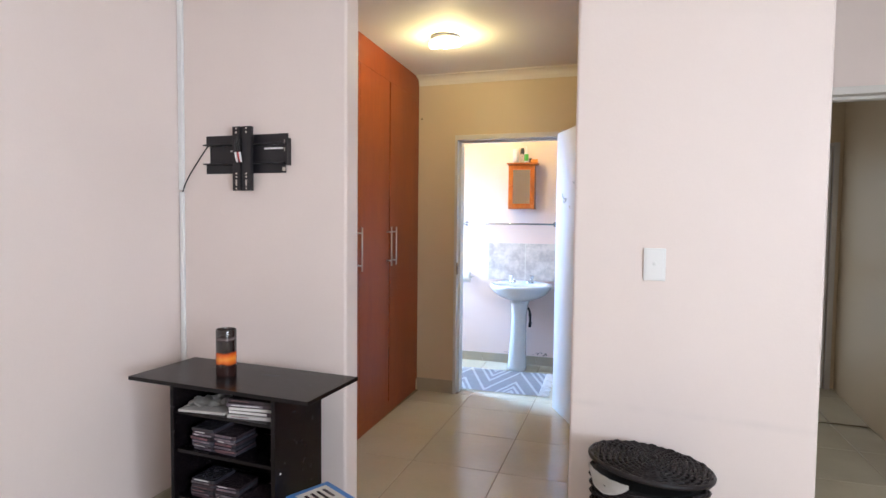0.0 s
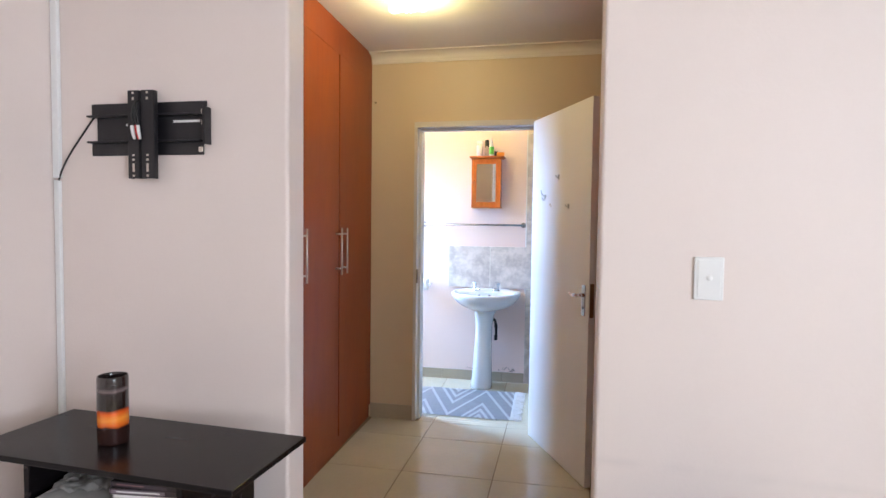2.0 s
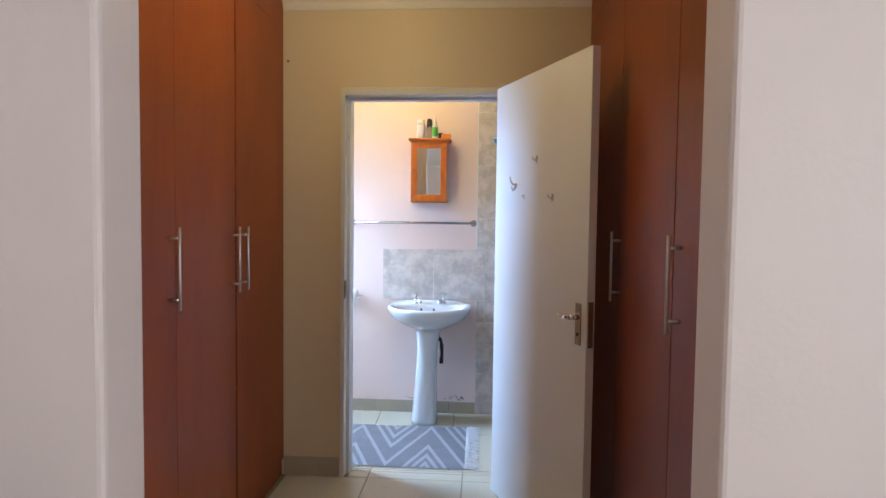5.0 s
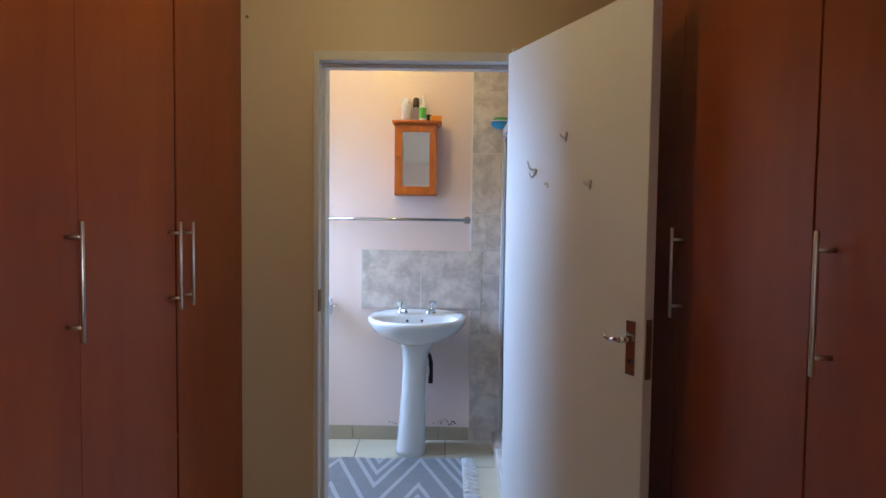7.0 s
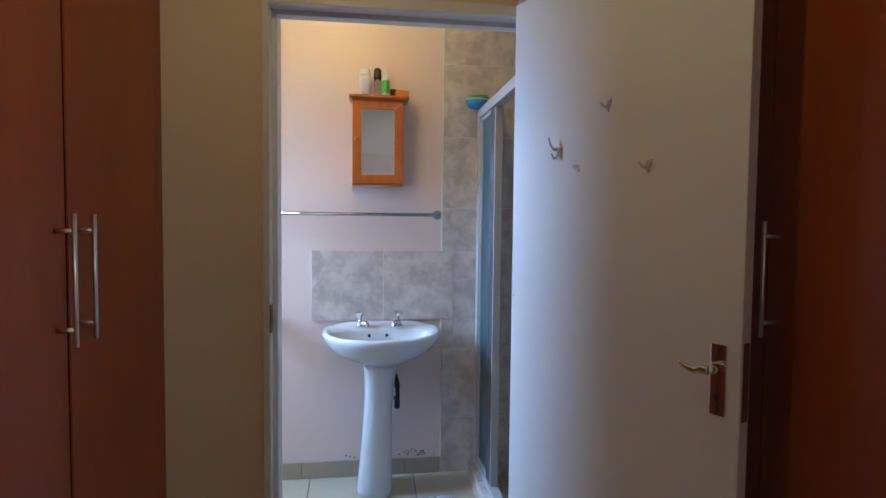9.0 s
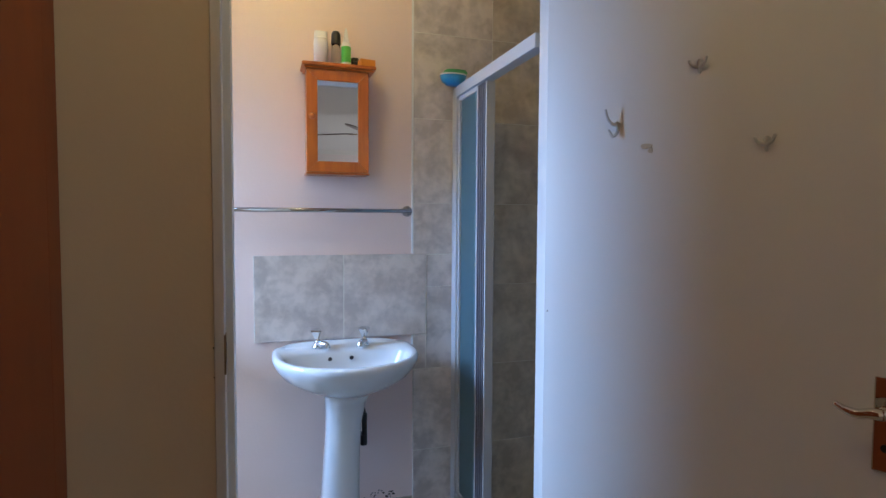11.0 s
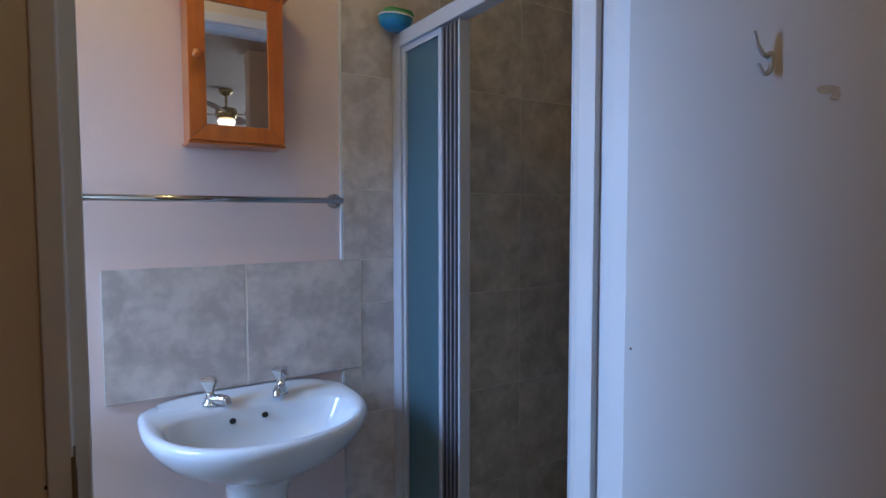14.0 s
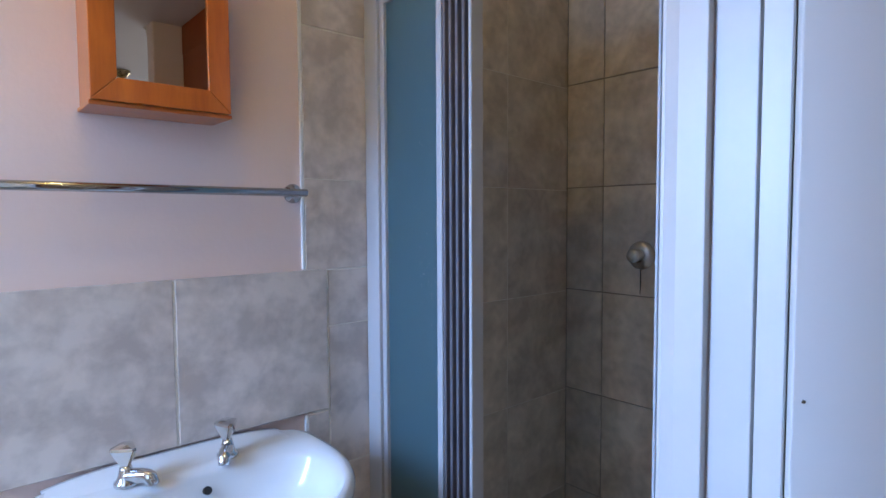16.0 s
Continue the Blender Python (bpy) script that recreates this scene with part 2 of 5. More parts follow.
def scuffed(z, slope):
    """Cream wall paint with one faint grey rub mark along the wall at height z."""
    m = material("rubbed_cream_wall_paint", (0.80, 0.70, 0.66), 0.55, vary=0.025, scale=2.2, fine=90, bump=0.10)
    n, l = m.node_tree.nodes, m.node_tree.links
    p = n["Principled BSDF"]
    clean = p.inputs["Base Color"].links[0].from_socket
    co = n.new("ShaderNodeTexCoord")
    sep = n.new("ShaderNodeSeparateXYZ")
    l.new(co.outputs["Object"], sep.inputs[0])
    lean = node(m, "ShaderNodeMath", operation="MULTIPLY_ADD", i1=slope)
    l.new(sep.outputs["X"], lean.inputs[0])
    l.new(sep.outputs["Z"], lean.inputs[2])
    off = node(m, "ShaderNodeMath", operation="SUBTRACT", i1=z)
    far = node(m, "ShaderNodeMath", operation="ABSOLUTE")
    l.new(lean.outputs[0], off.inputs[0])
    l.new(off.outputs[0], far.inputs[0])
    band = node(m, "ShaderNodeMapRange", i1=0.022, i2=0.0)
    l.new(far.outputs[0], band.inputs[0])
    wisp = n.new("ShaderNodeTexNoise")
    wisp.inputs["Scale"].default_value = 7
    patch = node(m, "ShaderNodeMapRange", i1=0.35, i2=0.75)
    l.new(co.outputs["Object"], wisp.inputs["Vector"])
    l.new(wisp.outputs["Fac"], patch.inputs[0])
    both = node(m, "ShaderNodeMath", operation="MULTIPLY")
    l.new(band.outputs[0], both.inputs[0])
    l.new(patch.outputs[0], both.inputs[1])
    mix = n.new("ShaderNodeMix")
    mix.data_type = "RGBA"
    l.new(both.outputs[0], mix.inputs[0])
    l.new(clean, mix.inputs[6])
    mix.inputs[7].default_value = (0.735, 0.645, 0.61, 1)
    l.new(mix.outputs[2], p.inputs["Base Color"])
    return m


def rug_weave():
    """Grey weave with white zigzag lines along x and parallel ones nested in them."""
    m = material("grey_zigzag_weave", (0.37, 0.355, 0.36), 0.95, vary=0.1, scale=30, fine=260, bump=0.5)
    n, l = m.node_tree.nodes, m.node_tree.links
    p = n["Principled BSDF"]
    grey = p.inputs["Base Color"].links[0].from_socket
    co = n.new("ShaderNodeTexCoord")
    sep = n.new("ShaderNodeSeparateXYZ")
    l.new(co.outputs["Object"], sep.inputs[0])
    wave = node(m, "ShaderNodeMath", operation="PINGPONG", i1=0.222)
    off = node(m, "ShaderNodeMath", operation="ADD", i1=5.215)
    l.new(sep.outputs["X"], off.inputs[0])
    l.new(off.outputs[0], wave.inputs[0])
    v = node(m, "ShaderNodeMath", operation="MULTIPLY_ADD", i1=-2.16)
    l.new(wave.outputs[0], v.inputs[0])
    l.new(sep.outputs["Y"], v.inputs[2])
    total = None
    for at in (4.362, 4.362 + 0.214, 4.362 - 0.252, 4.362 + 0.333, 4.362 - 0.36, 4.362 + 0.45, 4.362 - 0.46):
        d = node(m, "ShaderNodeMath", operation="SUBTRACT", i1=at)
        a = node(m, "ShaderNodeMath", operation="ABSOLUTE")
        c = node(m, "ShaderNodeMath", operation="LESS_THAN", i1=0.026)
        l.new(v.outputs[0], d.inputs[0])
        l.new(d.outputs[0], a.inputs[0])
        l.new(a.outputs[0], c.inputs[0])
        if total is None:
            total = c
        else:
            s = node(m, "ShaderNodeMath", operation="MAXIMUM")
            l.new(total.outputs[0], s.inputs[0])
            l.new(c.outputs[0], s.inputs[1])
            total = s
    mix = n.new("ShaderNodeMix")
    mix.data_type = "RGBA"
    l.new(total.outputs[0], mix.inputs[0])
    l.new(grey, mix.inputs[6])
    mix.inputs[7].default_value = (0.62, 0.61, 0.60, 1)
    l.new(mix.outputs[2], p.inputs["Base Color"])
    return m


GLAZE, WEAVE = vase_glaze(), rug_weave()


# ---- mesh tools ----
def mesh_of(name, bm, mat, smooth=False):
    bmesh.ops.recalc_face_normals(bm, faces=bm.faces)
    data = bpy.data.meshes.new(name)
    bm.to_mesh(data)
    bm.free()
    data.materials.append(mat)
    if smooth:
        for f in data.polygons:
            f.use_smooth = True
    return data


def soften(ob, width=0.003, segments=2):
    mod = ob.modifiers.new("edge", "BEVEL")
    mod.width, mod.segments, mod.limit_method, mod.angle_limit = width, segments, "ANGLE", radians(40)
    mod.harden_normals = False
    return ob


def whole(name, bm, mat, label, category, kind="", group="", smooth=False):
    return tagged(new(name, mesh_of(name, bm, mat, smooth)), label, category, group, kind)


def thing(name, at, label, category, group="", kind=""):
    ob = new(name)
    ob.location = at
    ob.empty_display_size = 0.05
    return tagged(ob, label, category, group, kind)


def part(name, bm, mat, parent, label="", smooth=False, kind=""):
    """Links a mesh in world places as one part under a thing or a part."""
    ob = new(name, mesh_of(name, bm, mat, smooth))
    ob.parent = parent
    if not parent.parent:
        ob.matrix_parent_inverse = Matrix.Translation(parent.location).inverted()
    return tagged(ob, label, "", "", kind)


def box(bm, x0, x1, y0, y1, z0, z1, m=None):
    c = bmesh.ops.create_cube(bm, size=1.0)["verts"]
    t = Matrix.Translation(((x0 + x1) / 2, (y0 + y1) / 2, (z0 + z1) / 2)) @ Matrix.Diagonal((x1 - x0, y1 - y0, z1 - z0, 1))
    bmesh.ops.transform(bm, matrix=(m @ t) if m else t, verts=c)
    return bm


def boxes(*rows, m=None):
    bm = bmesh.new()
    for r in rows:
        box(bm, *r, m=m)
    return bm


def rod(bm, points, radius, sides=10, caps=True):
    """A round bar along a line of points; radius may be one number or one for each point."""
    pts = [Vector(p) for p in points]
    radii = radius if isinstance(radius, (list, tuple)) else [radius] * len(pts)
    rings, side = [], None
    for i, p in enumerate(pts):
        way = (pts[min(i + 1, len(pts) - 1)] - pts[max(i - 1, 0)]).normalized()
        side = (side - way * side.dot(way)).normalized() if side else way.orthogonal().normalized()
        other = way.cross(side)
        rings.append([bm.verts.new(p + radii[i] * (math.cos(a) * side + math.sin(a) * other)) for a in (2 * math.pi * k / sides for k in range(sides))])
    join(bm, rings)
    if caps:
        bm.faces.new(rings[0][::-1])
        bm.faces.new(rings[-1])
    return bm


def join(bm, rings, closed=True):
    for a, b in zip(rings, rings[1:]):
        n = len(a)
        for k in range(n if closed else n - 1):
            bm.faces.new((a[k], a[(k + 1) % n], b[(k + 1) % n], b[k]))


def turned(bm, cx, cy, profile, sides=32, m=None):
    """A body of revolution about an upright axis, from rows of radius and height."""
    rings = []
    for r, z in profile:
        ring = [Vector((cx + r * math.cos(2 * math.pi * k / sides), cy + r * math.sin(2 * math.pi * k / sides), z)) for k in range(sides)]
        rings.append([bm.verts.new(m @ v if m else v) for v in ring])
    join(bm, rings)
    bm.faces.new(rings[0][::-1])
    bm.faces.new(rings[-1])
    return bm


def curve(points, steps=8):
    """A smooth line through the points."""
    p = [Vector(q) for q in points]
    p = [2 * p[0] - p[1], *p, 2 * p[-1] - p[-2]]
    out = []
    for a, b, c, d in zip(p, p[1:], p[2:], p[3:]):
        for k in range(steps):
            t = k / steps
            out.append(0.5 * (2 * b + (c - a) * t + (2 * a - 5 * b + 4 * c - d) * t * t + (3 * b - 3 * c + d - a) * t ** 3))
    return out + [p[-2]]


def wall(name, axis, lo, hi, at, thick, height, openings=(), mat=None, label="cream painted plaster wall", base=0.0):
    """An upright wall along x or y from lo to hi, from at to at + thick, with openings (lo, hi, bottom, top) through it."""
    us = sorted({lo, hi, *(o[0] for o in openings), *(o[1] for o in openings)})
    vs = sorted({base, height, *(o[2] for o in openings), *(o[3] for o in openings)})
    solid = {(i, j) for i in range(len(us) - 1) for j in range(len(vs) - 1)
             if not any(o[0] <= us[i] and us[i + 1] <= o[1] and o[2] <= vs[j] and vs[j + 1] <= o[3] for o in openings)}
    bm, made = bmesh.new(), {}

    def vert(u, w, v):
        key = (u, w, v)
        if key not in made:
            made[key] = bm.verts.new((u, w, v) if axis == "x" else (w, u, v))
        return made[key]

    w0, w1 = at, at + thick
    for i, j in solid:
        a, b, c, d = us[i], us[i + 1], vs[j], vs[j + 1]
        for w in (w0, w1):
            bm.faces.new([vert(a, w, c), vert(b, w, c), vert(b, w, d), vert(a, w, d)])
        for (di, dj), (p, q) in {(-1, 0): ((a, c), (a, d)), (1, 0): ((b, c), (b, d)), (0, -1): ((a, c), (b, c)), (0, 1): ((a, d), (b, d))}.items():
            if (i + di, j + dj) not in solid:
                bm.faces.new([vert(p[0], w0, p[1]), vert(q[0], w0, q[1]), vert(q[0], w1, q[1]), vert(p[0], w1, p[1])])
    return whole(name, bm, mat or PAINT, label, "wall", "structure")


# ---- setting ----
def fall(y):
    """Height of the bathroom floor, sloped up from the door to fit the camera's view."""
    return 0.08 * max(0.0, y - 4.33)


H = 2.53
A0, A1 = 2.13, 2.25
OL, OR = -0.875, 0.105
D0, D1 = 4.20, 4.31
DL, DR, DT = -0.953, -0.102, 2.02
LX = -1.77
CLX, CRX = -1.30, 0.28
BY = 5.10
RX = 0.735

soften(wall("wall_television", "x", LX, OL, A0, A1 - A0, H, label="cream plaster wall beside the closet opening"), 0.012, 3)
soften(wall("wall_switch", "x", OR, 0.955, A0, A1 - A0, H, mat=scuffed(0.69, 0.03), label="cream plaster wall with the light switch"), 0.012, 3)
wall("wall_left", "y", -2.80, A1, LX - 0.12, 0.12, H)
wall("wall_back", "x", LX - 0.12, 3.12, -2.92, 0.12, H, [])
wall("wall_right", "y", -2.80, 3.20, 3.0, 0.12, H, [(-2.25, -0.25, 0.85, 2.15)])
wall("wall_partition", "y", A1, D1, 0.855, 0.10, H, mat=LAMPTONEPAINT)
wall("wall_closet_left", "y", A1, D0, -1.98, 0.10, H)
wall("wall_bathroom_door", "x", -2.27, 0.955, D0, D1 - D0, H, [(DL - 0.032, DR + 0.02, 0.0, DT + 0.02)], LAMPTONEPAINT, label="cream wall round the bathroom door with lamp tone in its colour")
wall("wall_bathroom_back", "x", -2.27, 0.86, BY, 0.12, H, mat=MIXLIGHTPAINT, label="cream bathroom wall with a pink light tone in its colour")
wall("wall_bathroom_left", "y", D1, BY, -2.27, 0.12, H, [(4.60, 5.06, 1.18, 2.08)], MIXLIGHTPAINT, label="cream bathroom wall with a pink light tone in its colour")
wall("wall_shower_right", "y", D1, BY, RX + 0.01, 0.12, H)
wall("wall_passage_door", "x", 0.955, 3.0, 3.20, 0.12, H, [(1.00, 1.80, 0.0, 2.06)])
wall("wall_passage_right", "y", 3.32, 5.30, 1.93, 0.12, H, mat=LAMPTONEPAINT, label="cream passage wall with lamp tone in its colour")
wall("wall_passage_end", "x", 0.955, 1.93, 5.15, 0.12, H, [(1.08, 1.86, 0.0, 2.03)], LAMPTONEPAINT)

whole("ceiling", boxes((-2.30, 3.12, -2.92, 5.45, H, H + 0.10)), CEIL, "white painted flat ceiling", "ceiling", "structure")


def cornice(name, along, lo, hi, at, out):
    """A cove cornice under the ceiling; out: the way from the wall, +1 or -1."""
    prof = [(0, 0.070), (0.006, 0.070), (0.008, 0.060)] + [(0.010 + 0.058 * (1 - math.cos(a)), 0.056 - 0.048 * math.sin(a)) for a in (math.pi / 2 * k / 8 for k in range(9))] + [(0.072, 0.008), (0.076, 0.0), (0, 0)]
    bm = bmesh.new()
    rings = []
    for u in (lo, hi):
        rings.append([bm.verts.new((u, at + out * d, H - h) if along == "x" else (at + out * d, u, H - h)) for d, h in prof])
    join(bm, rings)
    bm.faces.new(rings[0])
    bm.faces.new(rings[1])
    return whole(name, bm, TRIM, "white cove cornice under the ceiling", "cornice", "structure")


cornice("cornice", "x", CLX + 0.002, CRX - 0.002, D0, -1)
cornice("cornice_bathroom", "x", -2.15, RX, D1, 1)
cornice("cornice_bedroom_left", "y", -2.80, A0, LX, 1)
cornice("cornice_television", "x", LX + 0.08, OL, A0, -1)
cornice("cornice_switch", "x", OR, 0.955, A0, -1)
cornice("cornice_bedroom_back", "x", LX + 0.08, 3.0, -2.80, 1)


def door_frame(name, x0, x1, y0, y1, top, label, slim=False):
    """A pressed steel door frame with faces on both sides and a rebate on the room side."""
    ob = thing(name, ((x0 + x1) / 2, y0, 0), label, "door frame", kind="structure")
    prof = [(0.038, y0 - 0.026), (0.0, y0 - 0.026), (0.0, y0 + 0.034), (-0.016, y0 + 0.034), (-0.016, y1 - 0.034), (-0.004, y1 - 0.008), (0.004, y1 - 0.008), (0.004, y1 + 0.002), (0.038, y1 + 0.002)]
    for side, sx in ((x0, -1), (x1, 1)):
        bm = bmesh.new()
        shape = prof
        if slim and sx < 0:
            # the latch side is rebated for the door and runs past the wall's bathroom face
            shape = [(0.042, y0 - 0.008), (0.018, y0 - 0.008), (0.018, y0 + 0.036), (0.0, y0 + 0.036), (0.0, y1 + 0.018), (0.042, y1 + 0.018)]
        rings = [[bm.verts.new((side + sx * d, y, z)) for d, y in shape] for z in (0.0, top + 0.04)]
        join(bm, rings)
        bm.faces.new(rings[0])
        bm.faces.new(rings[1])
        soften(part("jamb", bm, FRAME, ob), 0.002)
    bm = bmesh.new()
    rings = [[bm.verts.new((x, y, top + d)) for d, y in prof] for x in (x0 - (0.0175 if slim else -0.0005), x1 - 0.0005)]
    join(bm, rings)
    bm.faces.new(rings[0])
    bm.faces.new(rings[1])
    soften(part("head", bm, FRAME, ob), 0.002)
    return ob


bath_frame = door_frame("door_frame_bathroom", DL, DR, D0, D1, DT, "white painted pressed steel door frame", True)
soften(part("hinge_stile", boxes((-0.168, -0.1455, 4.115, 4.147, 0.0, DT + 0.04), (-0.090, DR + 0.038, 4.150, D0 - 0.0265, 0.0, DT + 0.04)), FRAME, bath_frame, "hinge side of the frame"), 0.001)
bm = boxes((DL - 0.020, DL - 0.0155, D0 - 0.0095, D0 + 0.028, 0.962, 1.056))
strike = part("strike_plate", bm, BRONZE, bath_frame, "worn bronze strike plate")
part("strike_slot", boxes((DL - 0.0155, DL - 0.0148, D0 + 0.002, D0 + 0.018, 0.985, 1.035)), BLACKPL, strike)
door_frame("door_frame_passage", 1.00, 1.80, 3.20, 3.32, 2.03, "white painted frame of the bedroom doorway")
door_frame("door_frame_passage_end", 1.08, 1.86, 5.15, 5.27, 2.0, "white door frame at the end of the passage")
pd = thing("passage_door", (1.47, 5.19, 0), "closed white passage door with panes added for fill light", "door", kind="structure")
for x0, x1, z0, z1 in ((1.085, 1.185, 0.005, 1.995), (1.755, 1.855, 0.005, 1.995), (1.1855, 1.7545, 0.005, 0.22), (1.1855, 1.7545, 0.98, 1.10), (1.1855, 1.7545, 1.88, 1.995)):
    soften(part("door_rail", boxes((x0, x1, 5.150, 5.182, z0, z1)), WHITE, pd), 0.003)
# panes added so the passage fill light comes through the door
for z0, z1 in ((0.2205, 0.9795), (1.1005, 1.8795)):
    pane = part("pane", boxes((1.186, 1.754, 5.164, 5.168, z0, z1)), CLEAR, pd)
    pane.visible_shadow = False


def window_unit(name, axis, lo, hi, bottom, top, at, thick, label):
    ob = thing(name, ((lo + hi) / 2, at, bottom) if axis == "x" else (at, (lo + hi) / 2, bottom), label, "window", kind="structure")
    mid = at + thick / 2

    def bar(u0, u1, z0, z1, d=0.022):
        return boxes((u0, u1, mid - d, mid + d, z0, z1) if axis == "x" else (mid - d, mid + d, u0, u1, z0, z1))
    for u0, u1, z0, z1 in ((lo, lo + 0.04, bottom, top), (hi - 0.04, hi, bottom, top), (lo + 0.04, hi - 0.04, bottom, bottom + 0.04), (lo + 0.04, hi - 0.04, top - 0.04, top), ((lo + hi) / 2 - 0.02, (lo + hi) / 2 + 0.02, bottom + 0.04, top - 0.04)):
        soften(part("window_frame", bar(u0, u1, z0, z1), FRAME, ob), 0.003)
    for u0, u1 in ((lo + 0.04, (lo + hi) / 2 - 0.02), ((lo + hi) / 2 + 0.02, hi - 0.04)):
        pane = part("pane", bar(u0, u1, bottom + 0.04, top - 0.04, 0.002), CLEAR, ob)
        pane.visible_shadow = False
    return ob


window_unit("window_1", "y", -2.25, -0.25, 0.85, 2.15, 3.0, 0.12, "white framed bedroom window in daylight")
window_unit("window_2", "y", 4.60, 5.06, 1.18, 2.08, -2.27, 0.12, "small white framed bathroom window")

floor = whole("floor", boxes((-2.30, 3.12, -2.92, 5.45, -0.20, -0.004)), GROUT, "cream polished porcelain tile floor with brown joints", "floor", "structure")
bm = bmesh.new()
rings = [[bm.verts.new((x, y, z)) for y, z in ((4.33, -0.004), (4.33, -0.02), (BY, -0.02), (BY, fall(BY) - 0.004))] for x in (-2.15, -0.14)]
join(bm, rings)
bm.faces.new(rings[0][::-1])
bm.faces.new(rings[1])
screed = whole("floor_bathroom", bm, GROUT, "cream tiled bathroom floor sloped to fit the camera's view", "floor", "structure")
ground = whole("ground", boxes((-60, 60, -60, 60, -0.40, -0.25)), material("dry_lawn", (0.10, 0.12, 0.05), 0.9, vary=0.4, scale=2, bump=0.5), "dry lawn round the house", "ground", "structure")


# ---- closet ----
def bar_handle(parent, x, y, z0, z1, out):
    """An upright bar handle on two short posts; out: the way from the door, +1 or -1 in x."""
    bm = rod(bmesh.new(), [(x, y, z0), (x, y, z0 + 0.0015), (x, y, z1 - 0.0015), (x, y, z1)], [0.004, 0.0052, 0.0052, 0.004], 12)
    ob = part("handle", bm, STEEL, parent, "brushed steel bar handle", True)
    for z in (z0 + 0.035, z1 - 0.035):
        rod(bm := bmesh.new(), [(x - out * 0.036, y, z), (x, y, z)], 0.005, 10)
        tagged(part("post", bm, STEEL, parent, "", True))
    return ob


def wardrobe(name, face, out, doors, handles, label):
    """A built-in wardrobe whose doors lie in the plane x = face; out: the way into the room."""
    back = face - out * 0.55
    lo, hi = A1 + 0.002, D0 - 0.002
    ob = thing(name, ((face + back) / 2, (lo + hi) / 2, 0), label, "wardrobe", "built-in wardrobes")

    def slab(d0, d1, y0, y1, z0, z1):
        a, b = sorted((face - out * d0, face - out * d1))
        return boxes((a, b, y0, y1, z0, z1))
    part("carcass", slab(0.055, 0.55, lo, hi, 0.09, H - 0.002), CHERRY, ob)
    part("plinth", slab(0.012, 0.05, lo, hi, 0.0, 0.088), CHERRY, ob, "cherry plinth on the tiled floor")
    soften(part("header", slab(0.0, 0.020, lo, hi - 0.080, 2.3492, H - 0.003), CHERRY, ob), 0.0006)
    # end filler, scribed round the cornice
    bm = bmesh.new()
    ring = [(hi - 0.079, 0.092), (hi - 0.001, 0.092), (hi - 0.001, H - 0.074)]
    ring += [(hi - 0.012 - 0.058 * (1 - math.cos(a)), H - 0.060 + 0.048 * math.sin(a)) for a in (math.pi / 2 * k / 8 for k in range(9))]
    ring += [(hi - 0.0785, H - 0.003), (hi - 0.079, H - 0.003)]
    faces = [[bm.verts.new((face - out * d, y, z)) for y, z in ring] for d in (0.001, 0.020)]
    join(bm, faces)
    for f in faces:
        bm.faces.new(f)
    part("filler", bm, CHERRY, ob)
    # black strips stand in for the shade inside the wider door joints
    for (_, y0), (y1, _) in zip(doors, doors[1:]):
        if y1 - y0 > 0.003:
            part("gap_shade", slab(0.004, 0.018, y0 + 0.0002, y1 - 0.0002, 0.093, 2.348), BLACKWOOD, ob, "dark strip put in for the shade between doors")
    for (y0, y1), hy in zip(doors, handles):
        door = soften(part("door", slab(0.0, 0.019, y0, y1, 0.093, 2.348), CHERRY, ob), 0.0015)
        if hy:
            bar_handle(door, face + out * 0.036, hy, 1.072, 1.342, out)
    return ob


left_wardrobe = wardrobe("wardrobe", CLX, 1, [(2.262, 3.0645), (3.0655, 3.560), (3.574, 4.116)], [3.020, 3.515, 3.607], "built-in cherry veneer wardrobe with closed doors")
# turned a little so handles and far end fit the camera's view
left_wardrobe.matrix_basis = Matrix.Translation((CLX, D0, 0)) @ Matrix.Rotation(radians(1.7), 4, "Z") @ Matrix.Translation((-CLX, -D0, 0)) @ Matrix.Translation(left_wardrobe.location)
wardrobe("wardrobe", CRX, -1, [(2.262, 2.884), (2.890, 3.514), (3.519, 4.116)], [2.822, 3.482, None], "built-in cherry veneer wardrobe behind the open door")

# bathroom door, hung on the right jamb and swung into the closet
HX, HY = -0.187, 4.100
ANG = radians(-64.64)
LEAF = Matrix.Translation((HX, HY, 0)) @ Matrix.Rotation(ANG, 4, "Z")
door = thing("bathroom_door", (0, 3.8, 0.008), "open white gloss painted flush door with coat hooks", "door")
leaf = soften(part("leaf", boxes((0, 0.768, 0.0, 0.036, 0.008, 2.03), m=LEAF), WHITE, door), 0.002)
part("lock_plate", boxes((0.7675, 0.7695, 0.007, 0.029, 0.90, 1.075), m=LEAF), BRONZE, door, "bronze lock face plate")
for z in (0.25, 1.75):
    rod(bm := bmesh.new(), [LEAF @ Vector((-0.006, 0.046, z)), LEAF @ Vector((-0.006, 0.046, z + 0.09))], 0.007, 12)
    part("hinge", bm, STEEL, door, "steel butt hinge")
plate = soften(part("handle_plate", boxes((0.699, 0.737, -0.005, -0.0002, 0.903, 1.066), m=LEAF), CHROME, door, "chrome handle plate"), 0.003)
bm = rod(bmesh.new(), [LEAF @ Vector(p) for p in ((0.718, -0.004, 1.012), (0.718, -0.045, 1.012))], 0.010, 14)
